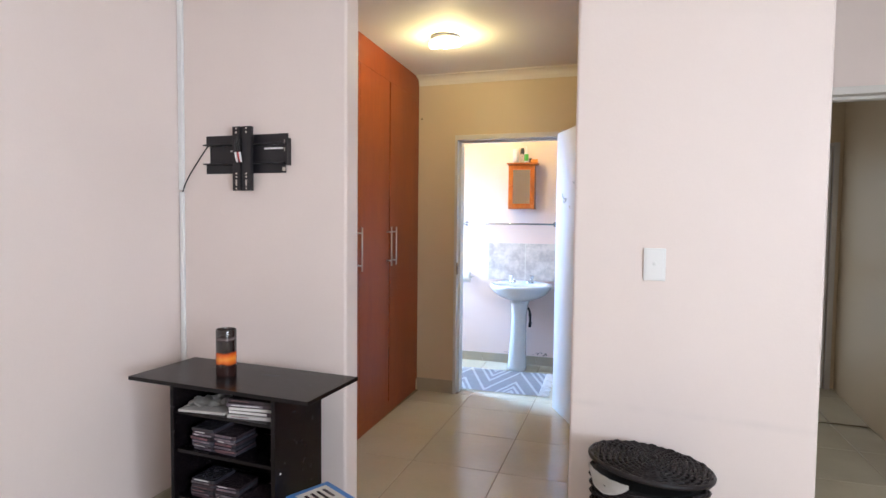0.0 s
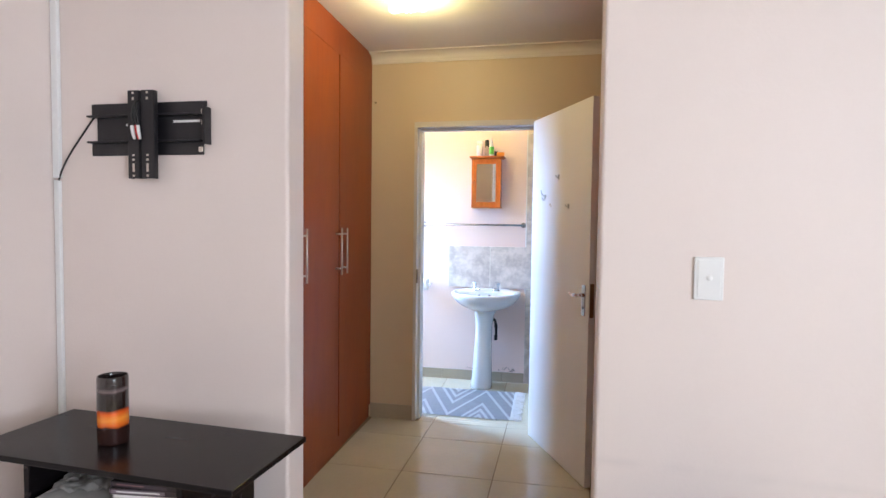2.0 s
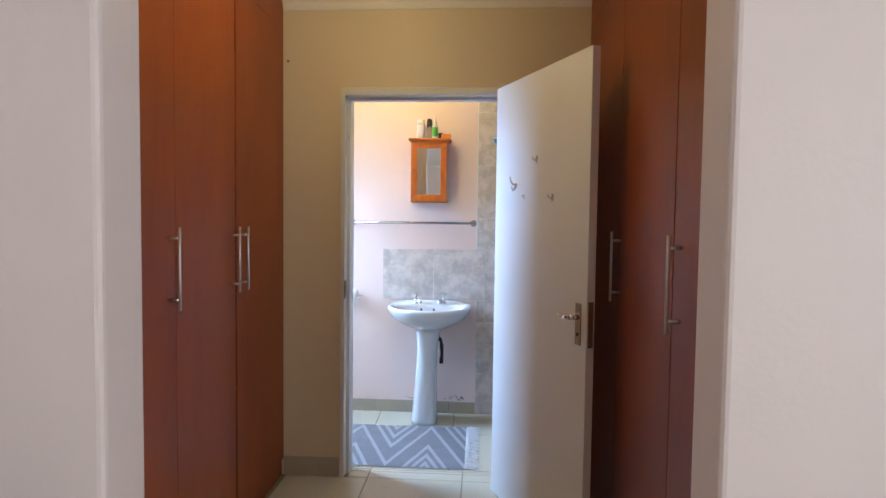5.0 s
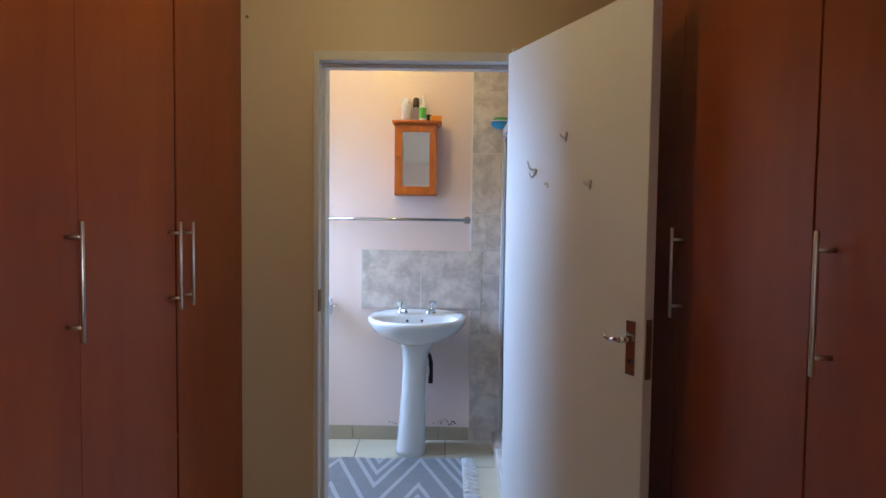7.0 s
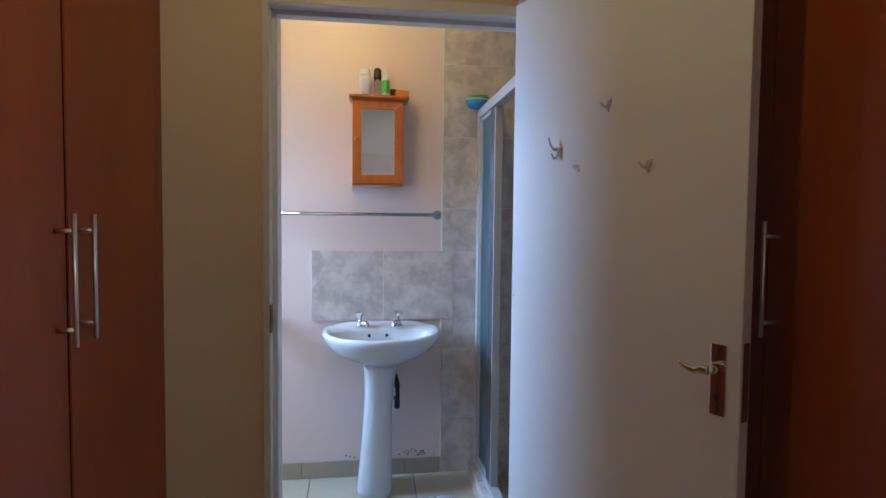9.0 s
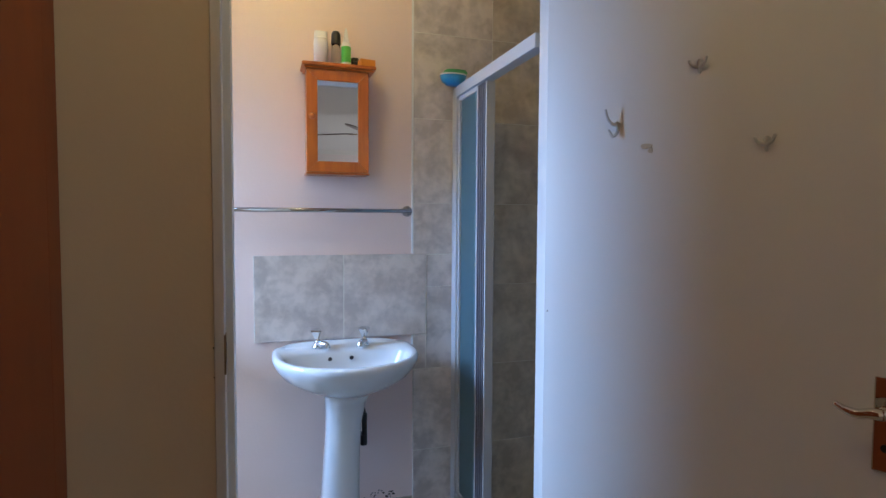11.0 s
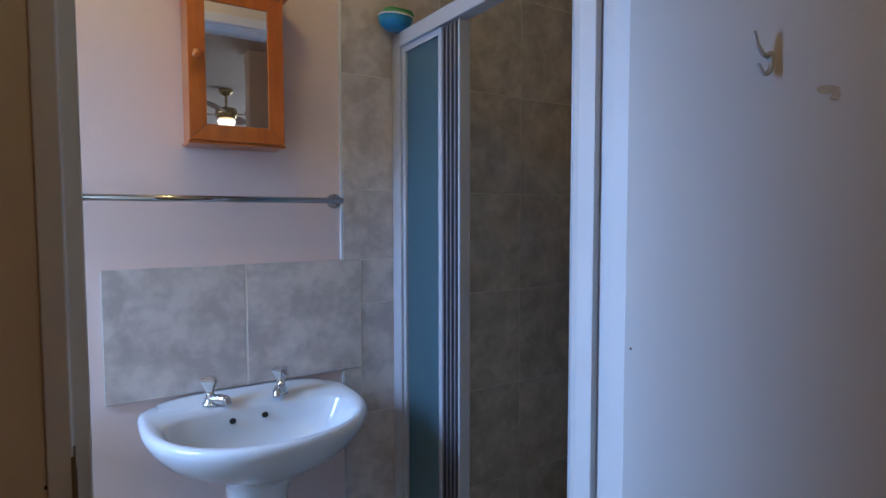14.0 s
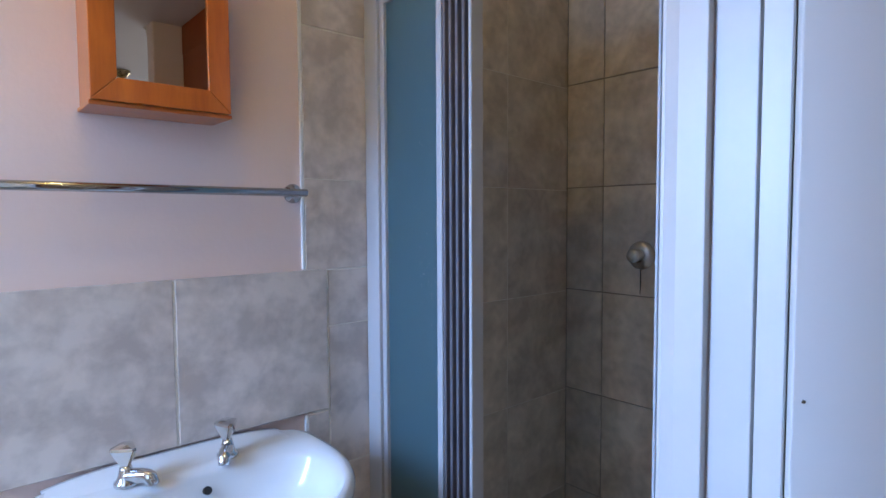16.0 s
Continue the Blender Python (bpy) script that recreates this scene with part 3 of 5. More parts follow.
rod(bm, [LEAF @ p for p in curve([(0.720, -0.045, 1.012), (0.704, -0.048, 1.012), (0.685, -0.047, 1.007), (0.667, -0.049, 1.011), (0.652, -0.052, 1.020)], 5)], [0.010] * 6 + [0.0095, 0.009, 0.009, 0.0085, 0.0085, 0.008, 0.008, 0.0075, 0.007, 0.0065, 0.006, 0.006, 0.005, 0.005, 0.004], 12)
part("lever", bm, CHROME, plate, "curved chrome lever", True)
rod(bm := bmesh.new(), [LEAF @ Vector((0.718, -0.0062, 0.945)), LEAF @ Vector((0.718, -0.005, 0.945))], 0.007, 12)
part("keyhole", bm, BLACKPL, plate)
# the same plate on the other face
part("handle_plate", boxes((0.699, 0.737, 0.0362, 0.041, 0.903, 1.066), m=LEAF), CHROME, door, "chrome handle plate")


def coat_hook(u, z, prongs):
    """A small cast hook: a pad on the door and prongs, each a line of (along, out, up)."""
    ob = thing("coat_hook", tuple(LEAF @ Vector((u, -0.002, z))), "small grey metal coat hook on the door", "hook", "coat hooks")
    spin = LEAF @ Matrix.Translation((u, 0, z)) @ Matrix.Scale(0.85, 4)
    bm = turned(bmesh.new(), 0, 0, [(0.008, 0.0002), (0.008, 0.003), (0.005, 0.006)], 14, spin @ Matrix.Rotation(radians(90), 4, "X"))
    part("base", bm, HOOK, ob, "", True)
    for line in prongs:
        line = curve(line, 6)
        bm = rod(bmesh.new(), [spin @ p for p in line], [0.0045 - 0.0018 * k / len(line) for k in range(len(line))], 8)
        bmesh.ops.create_icosphere(bm, subdivisions=2, radius=0.0036, matrix=spin @ Matrix.Translation(line[-1]))
        part("prong", bm, HOOK, ob, "", True)


U_PRONGS = ([(0, -0.003, -0.012), (-0.008, -0.010, -0.010), (-0.015, -0.014, -0.006), (-0.020, -0.017, 0.003)], [(0, -0.003, -0.012), (0.008, -0.010, -0.009), (0.015, -0.013, -0.004), (0.020, -0.016, 0.006)], [(0, -0.003, 0.006), (0, -0.006, -0.010), (0, -0.004, -0.024)])
coat_hook(0.204, 1.548, ([(0, -0.003, 0.006), (-0.008, -0.013, 0.002), (-0.018, -0.022, 0.016), (-0.024, -0.026, 0.040)], [(0.002, -0.003, 0.006), (0.001, -0.008, -0.020), (-0.008, -0.015, -0.030), (-0.017, -0.019, -0.014)]))
coat_hook(0.388, 1.655, U_PRONGS)
coat_hook(0.518, 1.485, U_PRONGS)
bm = bmesh.new()
for lo, hi, up in ((-0.014, 0.014, 0.0), (0.004, 0.016, -0.011)):
    # torn outline
    edge = [(0.5 * (lo + hi) + 0.5 * (hi - lo) * random.uniform(0.8, 1.1) * math.cos(q), up + 0.0065 * random.uniform(0.6, 1.1) * math.sin(q)) for q in (2 * math.pi * k / 12 for k in range(12))]
    rings = [[bm.verts.new(LEAF @ Vector((0.274 + x, -d, 1.495 + z))) for x, z in edge] for d in (0.0002, 0.0014 + up * 0.02)]
    join(bm, rings)
    bm.faces.new(rings[1])
whole("adhesive_pad", bm, material("yellowed_adhesive", (0.62, 0.54, 0.40), 0.8, vary=0.15, scale=60, bump=0.2), "torn yellowed pad of a missing coat hook", "adhesive pad")


bm = bmesh.new()
edge = [bm.verts.new(LEAF @ Vector((0.012 + 0.0030 * random.uniform(0.5, 1.1) * math.cos(q), -0.0006, 1.095 + 0.0026 * random.uniform(0.5, 1.2) * math.sin(q)))) for q in (2 * math.pi * k / 9 for k in range(9))]
bm.faces.new(edge)
bmesh.ops.solidify(bm, geom=bm.faces[:], thickness=-0.0005)
whole("paint_chip", bm, BRONZE, "small brown chip in the door paint", "paint damage")


def ceiling_lamp(name, x, y, label):
    ob = thing(name, (x, y, H), label, "ceiling lamp", "ceiling lamps")
    part("base", turned(bmesh.new(), x, y, [(0.092, H - 0.0005), (0.092, H - 0.012), (0.080, H - 0.022), (0.070, H - 0.024)], 40), PVC, ob, "white round lamp base", True)
    for s in (-1, 1):
        m = Matrix.Translation((x + s * 0.036, y, H - 0.050)) @ Matrix.Rotation(radians(75 * s), 4, "Y")
        part("socket", turned(bmesh.new(), 0, 0, [(0.014, -0.030), (0.014, 0.0)], 16, m), PVC, ob)
        b = part("bulb", turned(bmesh.new(), 0, 0, [(0.012, 0.0), (0.016, 0.010), (0.028, 0.032), (0.030, 0.045), (0.024, 0.062), (0.010, 0.070)], 20, m), BULB, ob, "lit warm bulb", True)
        b.visible_shadow = False
    return ob


for x, z in ((-0.996, 1.025), (-0.995, 0.955)):
    whole("screw_hole", turned(bmesh.new(), 0, 0, [(0.0025, 0.0002), (0.002, 0.0008)], 10, Matrix.Translation((x, D0, z)) @ Matrix.Rotation(radians(90), 4, "X")), CHIP, "small dark screw hole beside the door frame", "screw hole", group="screw holes")
whole("wall_plug", turned(bmesh.new(), 0, 0, [(0.007, 0.0), (0.007, 0.003), (0.004, 0.005)], 12, Matrix.Translation((-1.275, D0 - 0.0005, 2.20)) @ Matrix.Rotation(radians(90), 4, "X")), BRONZE, "small brown nail head in the closet wall", "nail")
ceiling_lamp("ceiling_lamp", -0.798, 3.30, "lit white ceiling lamp with two warm bulbs")
ceiling_lamp("ceiling_lamp", -0.82, 4.50, "lit white bathroom ceiling lamp with two bulbs")

# ---- bathroom ----
def ring(cx, cy, rx, front, back, ef, eb, z, n=72):
    """A rounded outline: its front half bulges towards -y, its back half may be squared."""
    out = []
    for k in range(n):
        a = 2 * math.pi * k / n
        c, s = math.cos(a), math.sin(a)
        e, r = (ef, front) if s < 0 else (eb, back)
        out.append(Vector((cx + rx * math.copysign(abs(c) ** e, c), cy + r * math.copysign(abs(s) ** e, s), z)))
    return out


def loft(rows, n=72):
    bm = bmesh.new()
    rings = [[bm.verts.new(v) for v in ring(*r, n=n)] for r in rows]
    join(bm, rings)
    bm.faces.new(rings[0][::-1])
    bm.faces.new(rings[-1])
    return bm


SX = -0.583
basin = thing("pedestal_basin", (SX, 4.88, 0), "white ceramic pedestal washbasin against the wall", "washbasin")
CY = 4.94
bowl = part("bowl", loft([
    (SX, 4.90, 0.086, 0.10, 0.10, 0.95, 0.6, 0.686), (SX, 4.91, 0.125, 0.138, 0.14, 0.97, 0.5, 0.694), (SX, CY, 0.190, 0.212, 0.145, 1.0, 0.38, 0.717),
    (SX, CY, 0.236, 0.256, 0.148, 0.98, 0.39, 0.748), (SX, CY, 0.262, 0.281, 0.148, 0.95, 0.37, 0.783), (SX, CY, 0.271, 0.289, 0.148, 0.93, 0.35, 0.804),
    (SX, CY, 0.273, 0.290, 0.148, 0.93, 0.35, 0.818), (SX, CY, 0.268, 0.285, 0.147, 0.93, 0.35, 0.827), (SX, CY, 0.257, 0.272, 0.145, 0.93, 0.37, 0.830),
    (SX, 4.893, 0.233, 0.214, 0.088, 0.88, 0.75, 0.823), (SX, 4.893, 0.225, 0.206, 0.084, 0.88, 0.75, 0.812), (SX, 4.893, 0.208, 0.184, 0.078, 0.9, 0.8, 0.775),
    (SX, 4.890, 0.175, 0.150, 0.066, 0.9, 0.85, 0.735), (SX, 4.888, 0.110, 0.095, 0.050, 1, 1, 0.712), (SX, 4.888, 0.030, 0.030, 0.030, 1, 1, 0.705)]), CERAMIC, basin, "glazed white bowl with a tap ledge", True)
# the tap ledge rises to the wall behind
bm, rows = bmesh.new(), []
for y, up in ((5.010, -0.012), (5.030, 0.0002), (5.050, 0.35), (5.070, 0.85), (5.080, 1.0), (5.0885, 1.0), (5.0885, -0.014)):
    rows.append([bm.verts.new((SX + 0.222 * u, y, 0.829 + (0.0135 * up * (1 - u ** 4) if up > 0.001 else up))) for u in (k / 16 - 1 for k in range(33))])
join(bm, rows, False)
part("tap_ledge", bm, CERAMIC, basin, "", True)
for s in (-0.058, 0.025):
    m = Matrix.Translation((SX + s, 4.9695 - (0.004 if s < -0.04 else 0.0), 0.792)) @ Matrix.Rotation(radians(72), 4, "X")
    part("overflow_hole", turned(bmesh.new(), 0, 0, [(0.0078, -0.004), (0.0078, 0.0045)], 18, m), BLACKPL, bowl)
part("drain", turned(bmesh.new(), SX, 4.888, [(0.022, 0.7055), (0.022, 0.708), (0.012, 0.7085)], 24), CHROME, bowl, "chrome waste", True)
part("pedestal", loft([
    (SX - 0.030, 4.955, 0.086, 0.080, 0.085, 0.8, 0.5, fall(4.955) - 0.008), (SX - 0.030, 4.955, 0.084, 0.078, 0.085, 0.8, 0.5, 0.075), (SX - 0.027, 4.955, 0.080, 0.074, 0.085, 0.85, 0.5, 0.14), (SX - 0.022, 4.950, 0.072, 0.068, 0.085, 0.85, 0.5, 0.28),
    (SX - 0.015, 4.940, 0.066, 0.064, 0.08, 0.85, 0.5, 0.46), (SX - 0.012, 4.930, 0.066, 0.066, 0.08, 0.85, 0.5, 0.55), (SX - 0.006, 4.915, 0.076, 0.078, 0.085, 0.85, 0.5, 0.645), (SX, 4.90, 0.088, 0.092, 0.09, 0.85, 0.5, 0.690)], 48), CERAMIC, basin, "tapering white pedestal", True)



def pillar_tap(x, turn, swing):
    y, z, k = 5.018, 0.829, 0.84
    ob = thing("pillar_tap", (x, y, z), "chrome pillar tap with a faceted head on the basin", "tap", "basin taps")
    at = Matrix.Translation((x, y, z)) @ Matrix.Scale(k, 4)
    part("body", turned(bmesh.new(), 0, 0, [(0.025, -0.002), (0.025, 0.006), (0.019, 0.011), (0.016, 0.020), (0.013, 0.032), (0.011, 0.040)], 24, at), CHROME, ob, "", True)
    spin = at @ Matrix.Rotation(radians(swing), 4, "Z")
    bm = rod(bmesh.new(), [spin @ p for p in curve([(0, 0.004, 0.016), (0, -0.026, 0.019), (0, -0.050, 0.019), (0, -0.060, 0.010), (0, -0.062, 0.003)], 5)], [k * r for r in [0.016] * 8 + [0.015] * 6 + [0.0135] * 7], 16)
    part("spout", bm, CHROME, ob, "", True)
    bm = bmesh.new()
    m = at @ Matrix.Rotation(radians(turn), 4, "Z")
    rings = []
    for r, h, wide in ((0.010, 0.036, 0.5), (0.013, 0.044, 0.35), (0.030, 0.076, 0.16), (0.029, 0.082, 0.16), (0.010, 0.090, 0.5)):
        row = []
        for q in range(3):
            for d in (-wide, wide):
                a = 2 * math.pi * q / 3 + d - math.pi / 2
                row.append(bm.verts.new(m @ Vector((r * math.cos(a), r * math.sin(a), h))))
        rings.append(row)
    join(bm, rings)
    bm.faces.new(rings[0][::-1])
    bm.faces.new(rings[-1])
    soften(part("head", bm, CHROME, ob, "three-sided chrome tap head"), 0.0015)


pillar_tap(-0.684, 25, 42)
pillar_tap(-0.500, -5, -28)

pipe = thing("waste_pipe", (-0.515, 5.0, 0.42), "black waste trap behind the basin pedestal", "pipe")
rod(bm := bmesh.new(), curve([(-0.570, 4.99, 0.60), (-0.530, 4.995, 0.605), (-0.510, 5.0, 0.575), (-0.503, 5.0, 0.50), (-0.507, 5.0, 0.43)], 6), 0.0105, 12)
part("trap", bm, RUBBER, pipe, "", True)
for z0, z1 in ((0.43, 0.47), (0.53, 0.555)):
    rod(bm := bmesh.new(), [(-0.506, 5.0, z0), (-0.505, 5.0, z1)], 0.0135, 12)
    part("nut", bm, RUBBER, pipe)
rod(bm := bmesh.new(), [(-0.507, 5.0, 0.45), (-0.51, 5.098, 0.45)], 0.009, 12)
part("tail", bm, RUBBER, pipe)

cab = thing("mirror_cabinet", (-0.605, 5.05, 1.50), "orange pine bathroom cabinet with a mirror door", "bathroom cabinet")
CF = 4.988
soften(part("body", boxes((-0.720, -0.488, CF + 0.018, BY - 0.001, 1.510, 1.903)), PINE, cab), 0.002)
soften(part("top", boxes((-0.738, -0.459, CF - 0.022, BY - 0.001, 1.9045, 1.918)), PINE, cab, "overhanging pine top"), 0.005, 3)
soften(part("moulding", boxes((-0.730, -0.470, CF - 0.012, BY - 0.001, 1.8965, 1.904)), PINE, cab), 0.004)
soften(part("bottom", boxes((-0.724, -0.482, CF + 0.006, BY - 0.001, 1.502, 1.5095)), PINE, cab), 0.002)
cd = part("door", bmesh.new(), PINE, cab)


def mitred(corners):
    """A flat frame piece with slanted ends, from four corners (x, z)."""
    bm = bmesh.new()
    rings = [[bm.verts.new((x, y, z)) for x, z in corners] for y in (CF, CF + 0.017)]
    join(bm, rings)
    bm.faces.new(rings[0][::-1])
    bm.faces.new(rings[1])
    bmesh.ops.recalc_face_normals(bm, faces=bm.faces)
    return bm


CX0, CX1, CZ0, CZ1, CW, MJ = -0.722, -0.486, 1.510, 1.896, 0.041, 0.0004
for x, s in ((CX0, 1), (CX1, -1)):
    soften(part("stile", mitred([(x, CZ0 + MJ), (x + s * CW, CZ0 + CW + MJ), (x + s * CW, CZ1 - CW - MJ), (x, CZ1 - MJ)]), PINE, cd), 0.0015, 2)
for z, s in ((CZ0, 1), (CZ1, -1)):
    soften(part("rail", mitred([(CX0 + MJ, z), (CX0 + CW + MJ, z + s * CW), (CX1 - CW - MJ, z + s * CW), (CX1 - MJ, z)]), PINE, cd), 0.0015, 2)
part("mirror", boxes((-0.683, -0.525, CF + 0.005, CF + 0.009, 1.549, 1.857)), MIRROR, cd, "clear mirror pane")
part("knob", turned(bmesh.new(), 0, 0, [(0.006, 0.0), (0.006, 0.010), (0.012, 0.014), (0.013, 0.020), (0.009, 0.025)], 20, Matrix.Translation((-0.702, CF, 1.715)) @ Matrix.Rotation(radians(90), 4, "X")), PINE, cd, "", True)

TZ = 1.918
b = thing("white_bottle", (-0.664, 5.03, TZ), "white plastic lotion bottle on the cabinet", "bottle", "toiletries")
part("body", loft([(-0.664, 5.03, 0.026, 0.018, 0.018, 0.7, 0.7, TZ), (-0.664, 5.03, 0.027, 0.019, 0.019, 0.7, 0.7, TZ + 0.09), (-0.664, 5.03, 0.024, 0.017, 0.017, 0.8, 0.8, TZ + 0.105)], 32), WHITEP, b, "", True)
part("cap", loft([(-0.664, 5.03, 0.025, 0.018, 0.018, 0.7, 0.7, TZ + 0.1055), (-0.664, 5.03, 0.024, 0.017, 0.017, 0.7, 0.7, TZ + 0.128)], 32), PVC, b)
b = thing("roll_on_bottle", (-0.606, 5.03, TZ), "clear glass bottle with a black cap on the cabinet", "bottle", "toiletries")
part("body", turned(bmesh.new(), -0.606, 5.03, [(0.019, TZ), (0.020, TZ + 0.01), (0.018, TZ + 0.06), (0.016, TZ + 0.085)], 24), BOTTLE, b, "", True)
part("cap", turned(bmesh.new(), -0.606, 5.03, [(0.018, TZ + 0.0855), (0.019, TZ + 0.09), (0.017, TZ + 0.125), (0.012, TZ + 0.135)], 24), BLACKPL, b, "black plastic cap", True)
b = thing("squeeze_tube", (-0.568, 5.025, TZ), "white and green bottle with a pointed nozzle on the cabinet", "bottle", "toiletries")
part("body", turned(bmesh.new(), -0.568, 5.025, [(0.018, TZ), (0.0185, TZ + 0.004), (0.0185, TZ + 0.085), (0.014, TZ + 0.094)], 24), WHITEP, b, "", True)
part("label", turned(bmesh.new(), -0.568, 5.025, [(0.0188, TZ + 0.018), (0.0189, TZ + 0.020), (0.0189, TZ + 0.076), (0.0188, TZ + 0.078)], 24), LABELG, b, "green paper label", True)
part("nozzle", turned(bmesh.new(), -0.568, 5.025, [(0.013, TZ + 0.0945), (0.010, TZ + 0.11), (0.004, TZ + 0.145), (0.002, TZ + 0.15)], 20), WHITEP, b, "", True)
b = thing("small_jar", (-0.532, 5.04, TZ), "small grey jar on the cabinet", "jar", "toiletries")
part("body", turned(bmesh.new(), -0.532, 5.04, [(0.014, TZ), (0.014, TZ + 0.028)], 20), COVERB, b)
part("lid", turned(bmesh.new(), -0.532, 5.04, [(0.015, TZ + 0.0285), (0.015, TZ + 0.042)], 20), BLACKPL, b)
soften(whole("orange_carton", boxes((-0.030, 0.030, -0.018, 0.018, 0.0, 0.028), m=Matrix.Translation((-0.492, 5.00, TZ + 0.0005)) @ Matrix.Rotation(radians(12), 4, "Z")), ORANGE, "small orange carton lying on the cabinet", "box", group="toiletries"), 0.002)

rail = thing("towel_rail", (-0.73, 5.05, 1.365), "chrome towel rail on the bathroom wall", "towel rail")
rod(bm := bmesh.new(), [(-1.15, 5.042, 1.365), (-0.300, 5.042, 1.365)], 0.0085, 16)
part("bar", bm, DARKCHROME, rail, "", True)
for x in (-1.135, -0.306):
    bm = turned(bmesh.new(), 0, 0, [(0.022, 0.0005), (0.022, 0.006), (0.009, 0.010), (0.009, 0.050)], 24, Matrix.Translation((x, BY, 1.365)) @ Matrix.Rotation(radians(90), 4, "X"))
    part("bracket", bm, DARKCHROME, rail, "", True)

roll = thing("toilet_roll_holder", (-1.09, 5.06, 0.85), "chrome holder with a white toilet roll on the wall", "toilet roll holder")
rod(bm := bmesh.new(), [(-1.065, 5.035, 0.862), (-1.20, 5.035, 0.862)], 0.005, 10)
part("arm", bm, CHROME, roll, "", True)
rod(bm := bmesh.new(), [(-1.068, 5.098, 0.862), (-1.068, 5.030, 0.862)], 0.007, 12)
part("bracket", bm, CHROME, roll)
bm = turned(bmesh.new(), 0, 0, [(0.020, 0.0), (0.048, 0.0), (0.050, 0.003), (0.050, 0.098), (0.048, 0.10), (0.020, 0.10)], 32, Matrix.Translation((-1.185, 5.035, 0.862)) @ Matrix.Rotation(radians(90), 4, "Y"))
part("paper_roll", bm, CLOTH, roll, "white paper roll", True)

# rug with fringe
rug = thing("rug", (-0.75, 4.62, 0), "grey woven rug with white zigzags and fringe", "rug")
bm = bmesh.new()
nx, ny = 60, 40
grid = [[bm.verts.new((-1.30 + 0.975 * i / nx, 4.338 + 0.522 * j / ny + 0.004 * math.sin(i * 0.35), 0.006 + fall(4.338 + 0.522 * j / ny) + 0.0025 * noise.noise((i * 0.12, j * 0.16, 0)))) for i in range(nx + 1)] for j in range(ny + 1)]
join(bm, grid, False)
bmesh.ops.solidify(bm, geom=bm.faces[:], thickness=-0.004)
part("weave", bm, WEAVE, rug)
bm = bmesh.new()
for k in range(110):
    y = 4.343 + 0.512 * k / 109
    dx, dy = random.uniform(0.05, 0.085), random.uniform(-0.02, 0.02)
    up = fall(y)
    rod(bm, [(-0.328, y, up + 0.007), (-0.328 + dx * 0.35, y + dy * 0.5 + random.uniform(-0.006, 0.006), up + random.uniform(0.006, 0.016)), (-0.328 + dx * 0.7, y + dy * 0.8, up + random.uniform(0.005, 0.010)), (-0.328 + dx, y + dy, up + 0.005)], 0.0028, 5)
part("fringe", bm, THREAD, rug, "white cotton fringe", kind="stuff")

# shower enclosure
SHX = -0.09
SH = thing("shower_enclosure", (SHX, 4.7, 0.125), "white aluminium shower screen with a folded-open door", "shower enclosure")
for x0, y0, y1 in ((SHX - 0.020, 5.035, 5.088), (SHX - 0.005, 4.3145, 4.320)):
    soften(part("post", boxes((x0, SHX + 0.020, y0, y1, 0.121, 1.882)), ALU, SH), 0.002)
soften(part("top_rail", boxes((SHX - 0.022, SHX + 0.022, 4.3205, 5.0345, 1.840, 1.884)), ALU, SH), 0.003)
soften(part("bottom_rail", boxes((SHX - 0.022, SHX + 0.022, 4.3205, 5.0345, 0.121, 0.150)), ALU, SH), 0.003)
fixed = part("fixed_panel", boxes((SHX - 0.003, SHX + 0.003, 4.826, 5.0175, 0.165, 1.826)), SHOWERGLASS, SH, "obscure glass pane")
# white beads for the water droplets on the pane
bm = bmesh.new()
for k in range(70):
    py, pz = random.uniform(4.832, 4.90), random.choice((random.gauss(1.16, 0.04), random.uniform(1.0, 1.62)))
    bmesh.ops.create_icosphere(bm, subdivisions=1, radius=random.uniform(0.0006, 0.0013), matrix=Matrix.Translation((SHX - 0.0032, py, pz)) @ Matrix.Diagonal((0.5, 1, 1.1, 1)))
part("droplets", bm, WHITEP, fixed, "small white water droplets on the pane", True, "stuff")
for y0, y1 in ((5.0178, 5.0342), (4.808, 4.8258)):
    soften(part("stile", boxes((SHX - 0.012, SHX + 0.012, y0, y1, 0.1505, 1.8395)), ALU, SH), 0.002)
for z0, z1 in ((0.1505, 0.168), (1.822, 1.8395)):
    part("rail", boxes((SHX - 0.011, SHX + 0.011, 4.8262, 5.0174, z0, z1)), ALU, SH)
for k in range(5):
    y = 4.799 - 0.0200 * k
    soften(part("folded_leaf", boxes((SHX - 0.018, SHX + 0.018, y - 0.0085, y, 0.155, 1.834)), ALU if k == 4 else GREYLEAF, SH), 0.003, 3)
    if k < 4:
        part("hinge_strip", boxes((SHX - 0.006, SHX, y - 0.0197, y - 0.0088, 0.156, 1.833)), GREYSTRIP, SH)

mixer = thing("shower_mixer", (RX - 0.04, 4.80, 1.18), "chrome round shower mixer on the tiled wall", "shower mixer")
mm = Matrix.Translation((RX - 0.002, 4.803, 1.186)) @ Matrix.Rotation(radians(-90), 4, "Y")
part("rose", turned(bmesh.new(), 0, 0, [(0.045, 0.0), (0.045, 0.006), (0.036, 0.016), (0.020, 0.020)], 32, mm), STEEL, mixer, "", True)
part("knob", turned(bmesh.new(), 0, 0, [(0.017, 0.018), (0.020, 0.024), (0.022, 0.055), (0.018, 0.062), (0.006, 0.063)], 28, mm), STEEL, mixer, "", True)

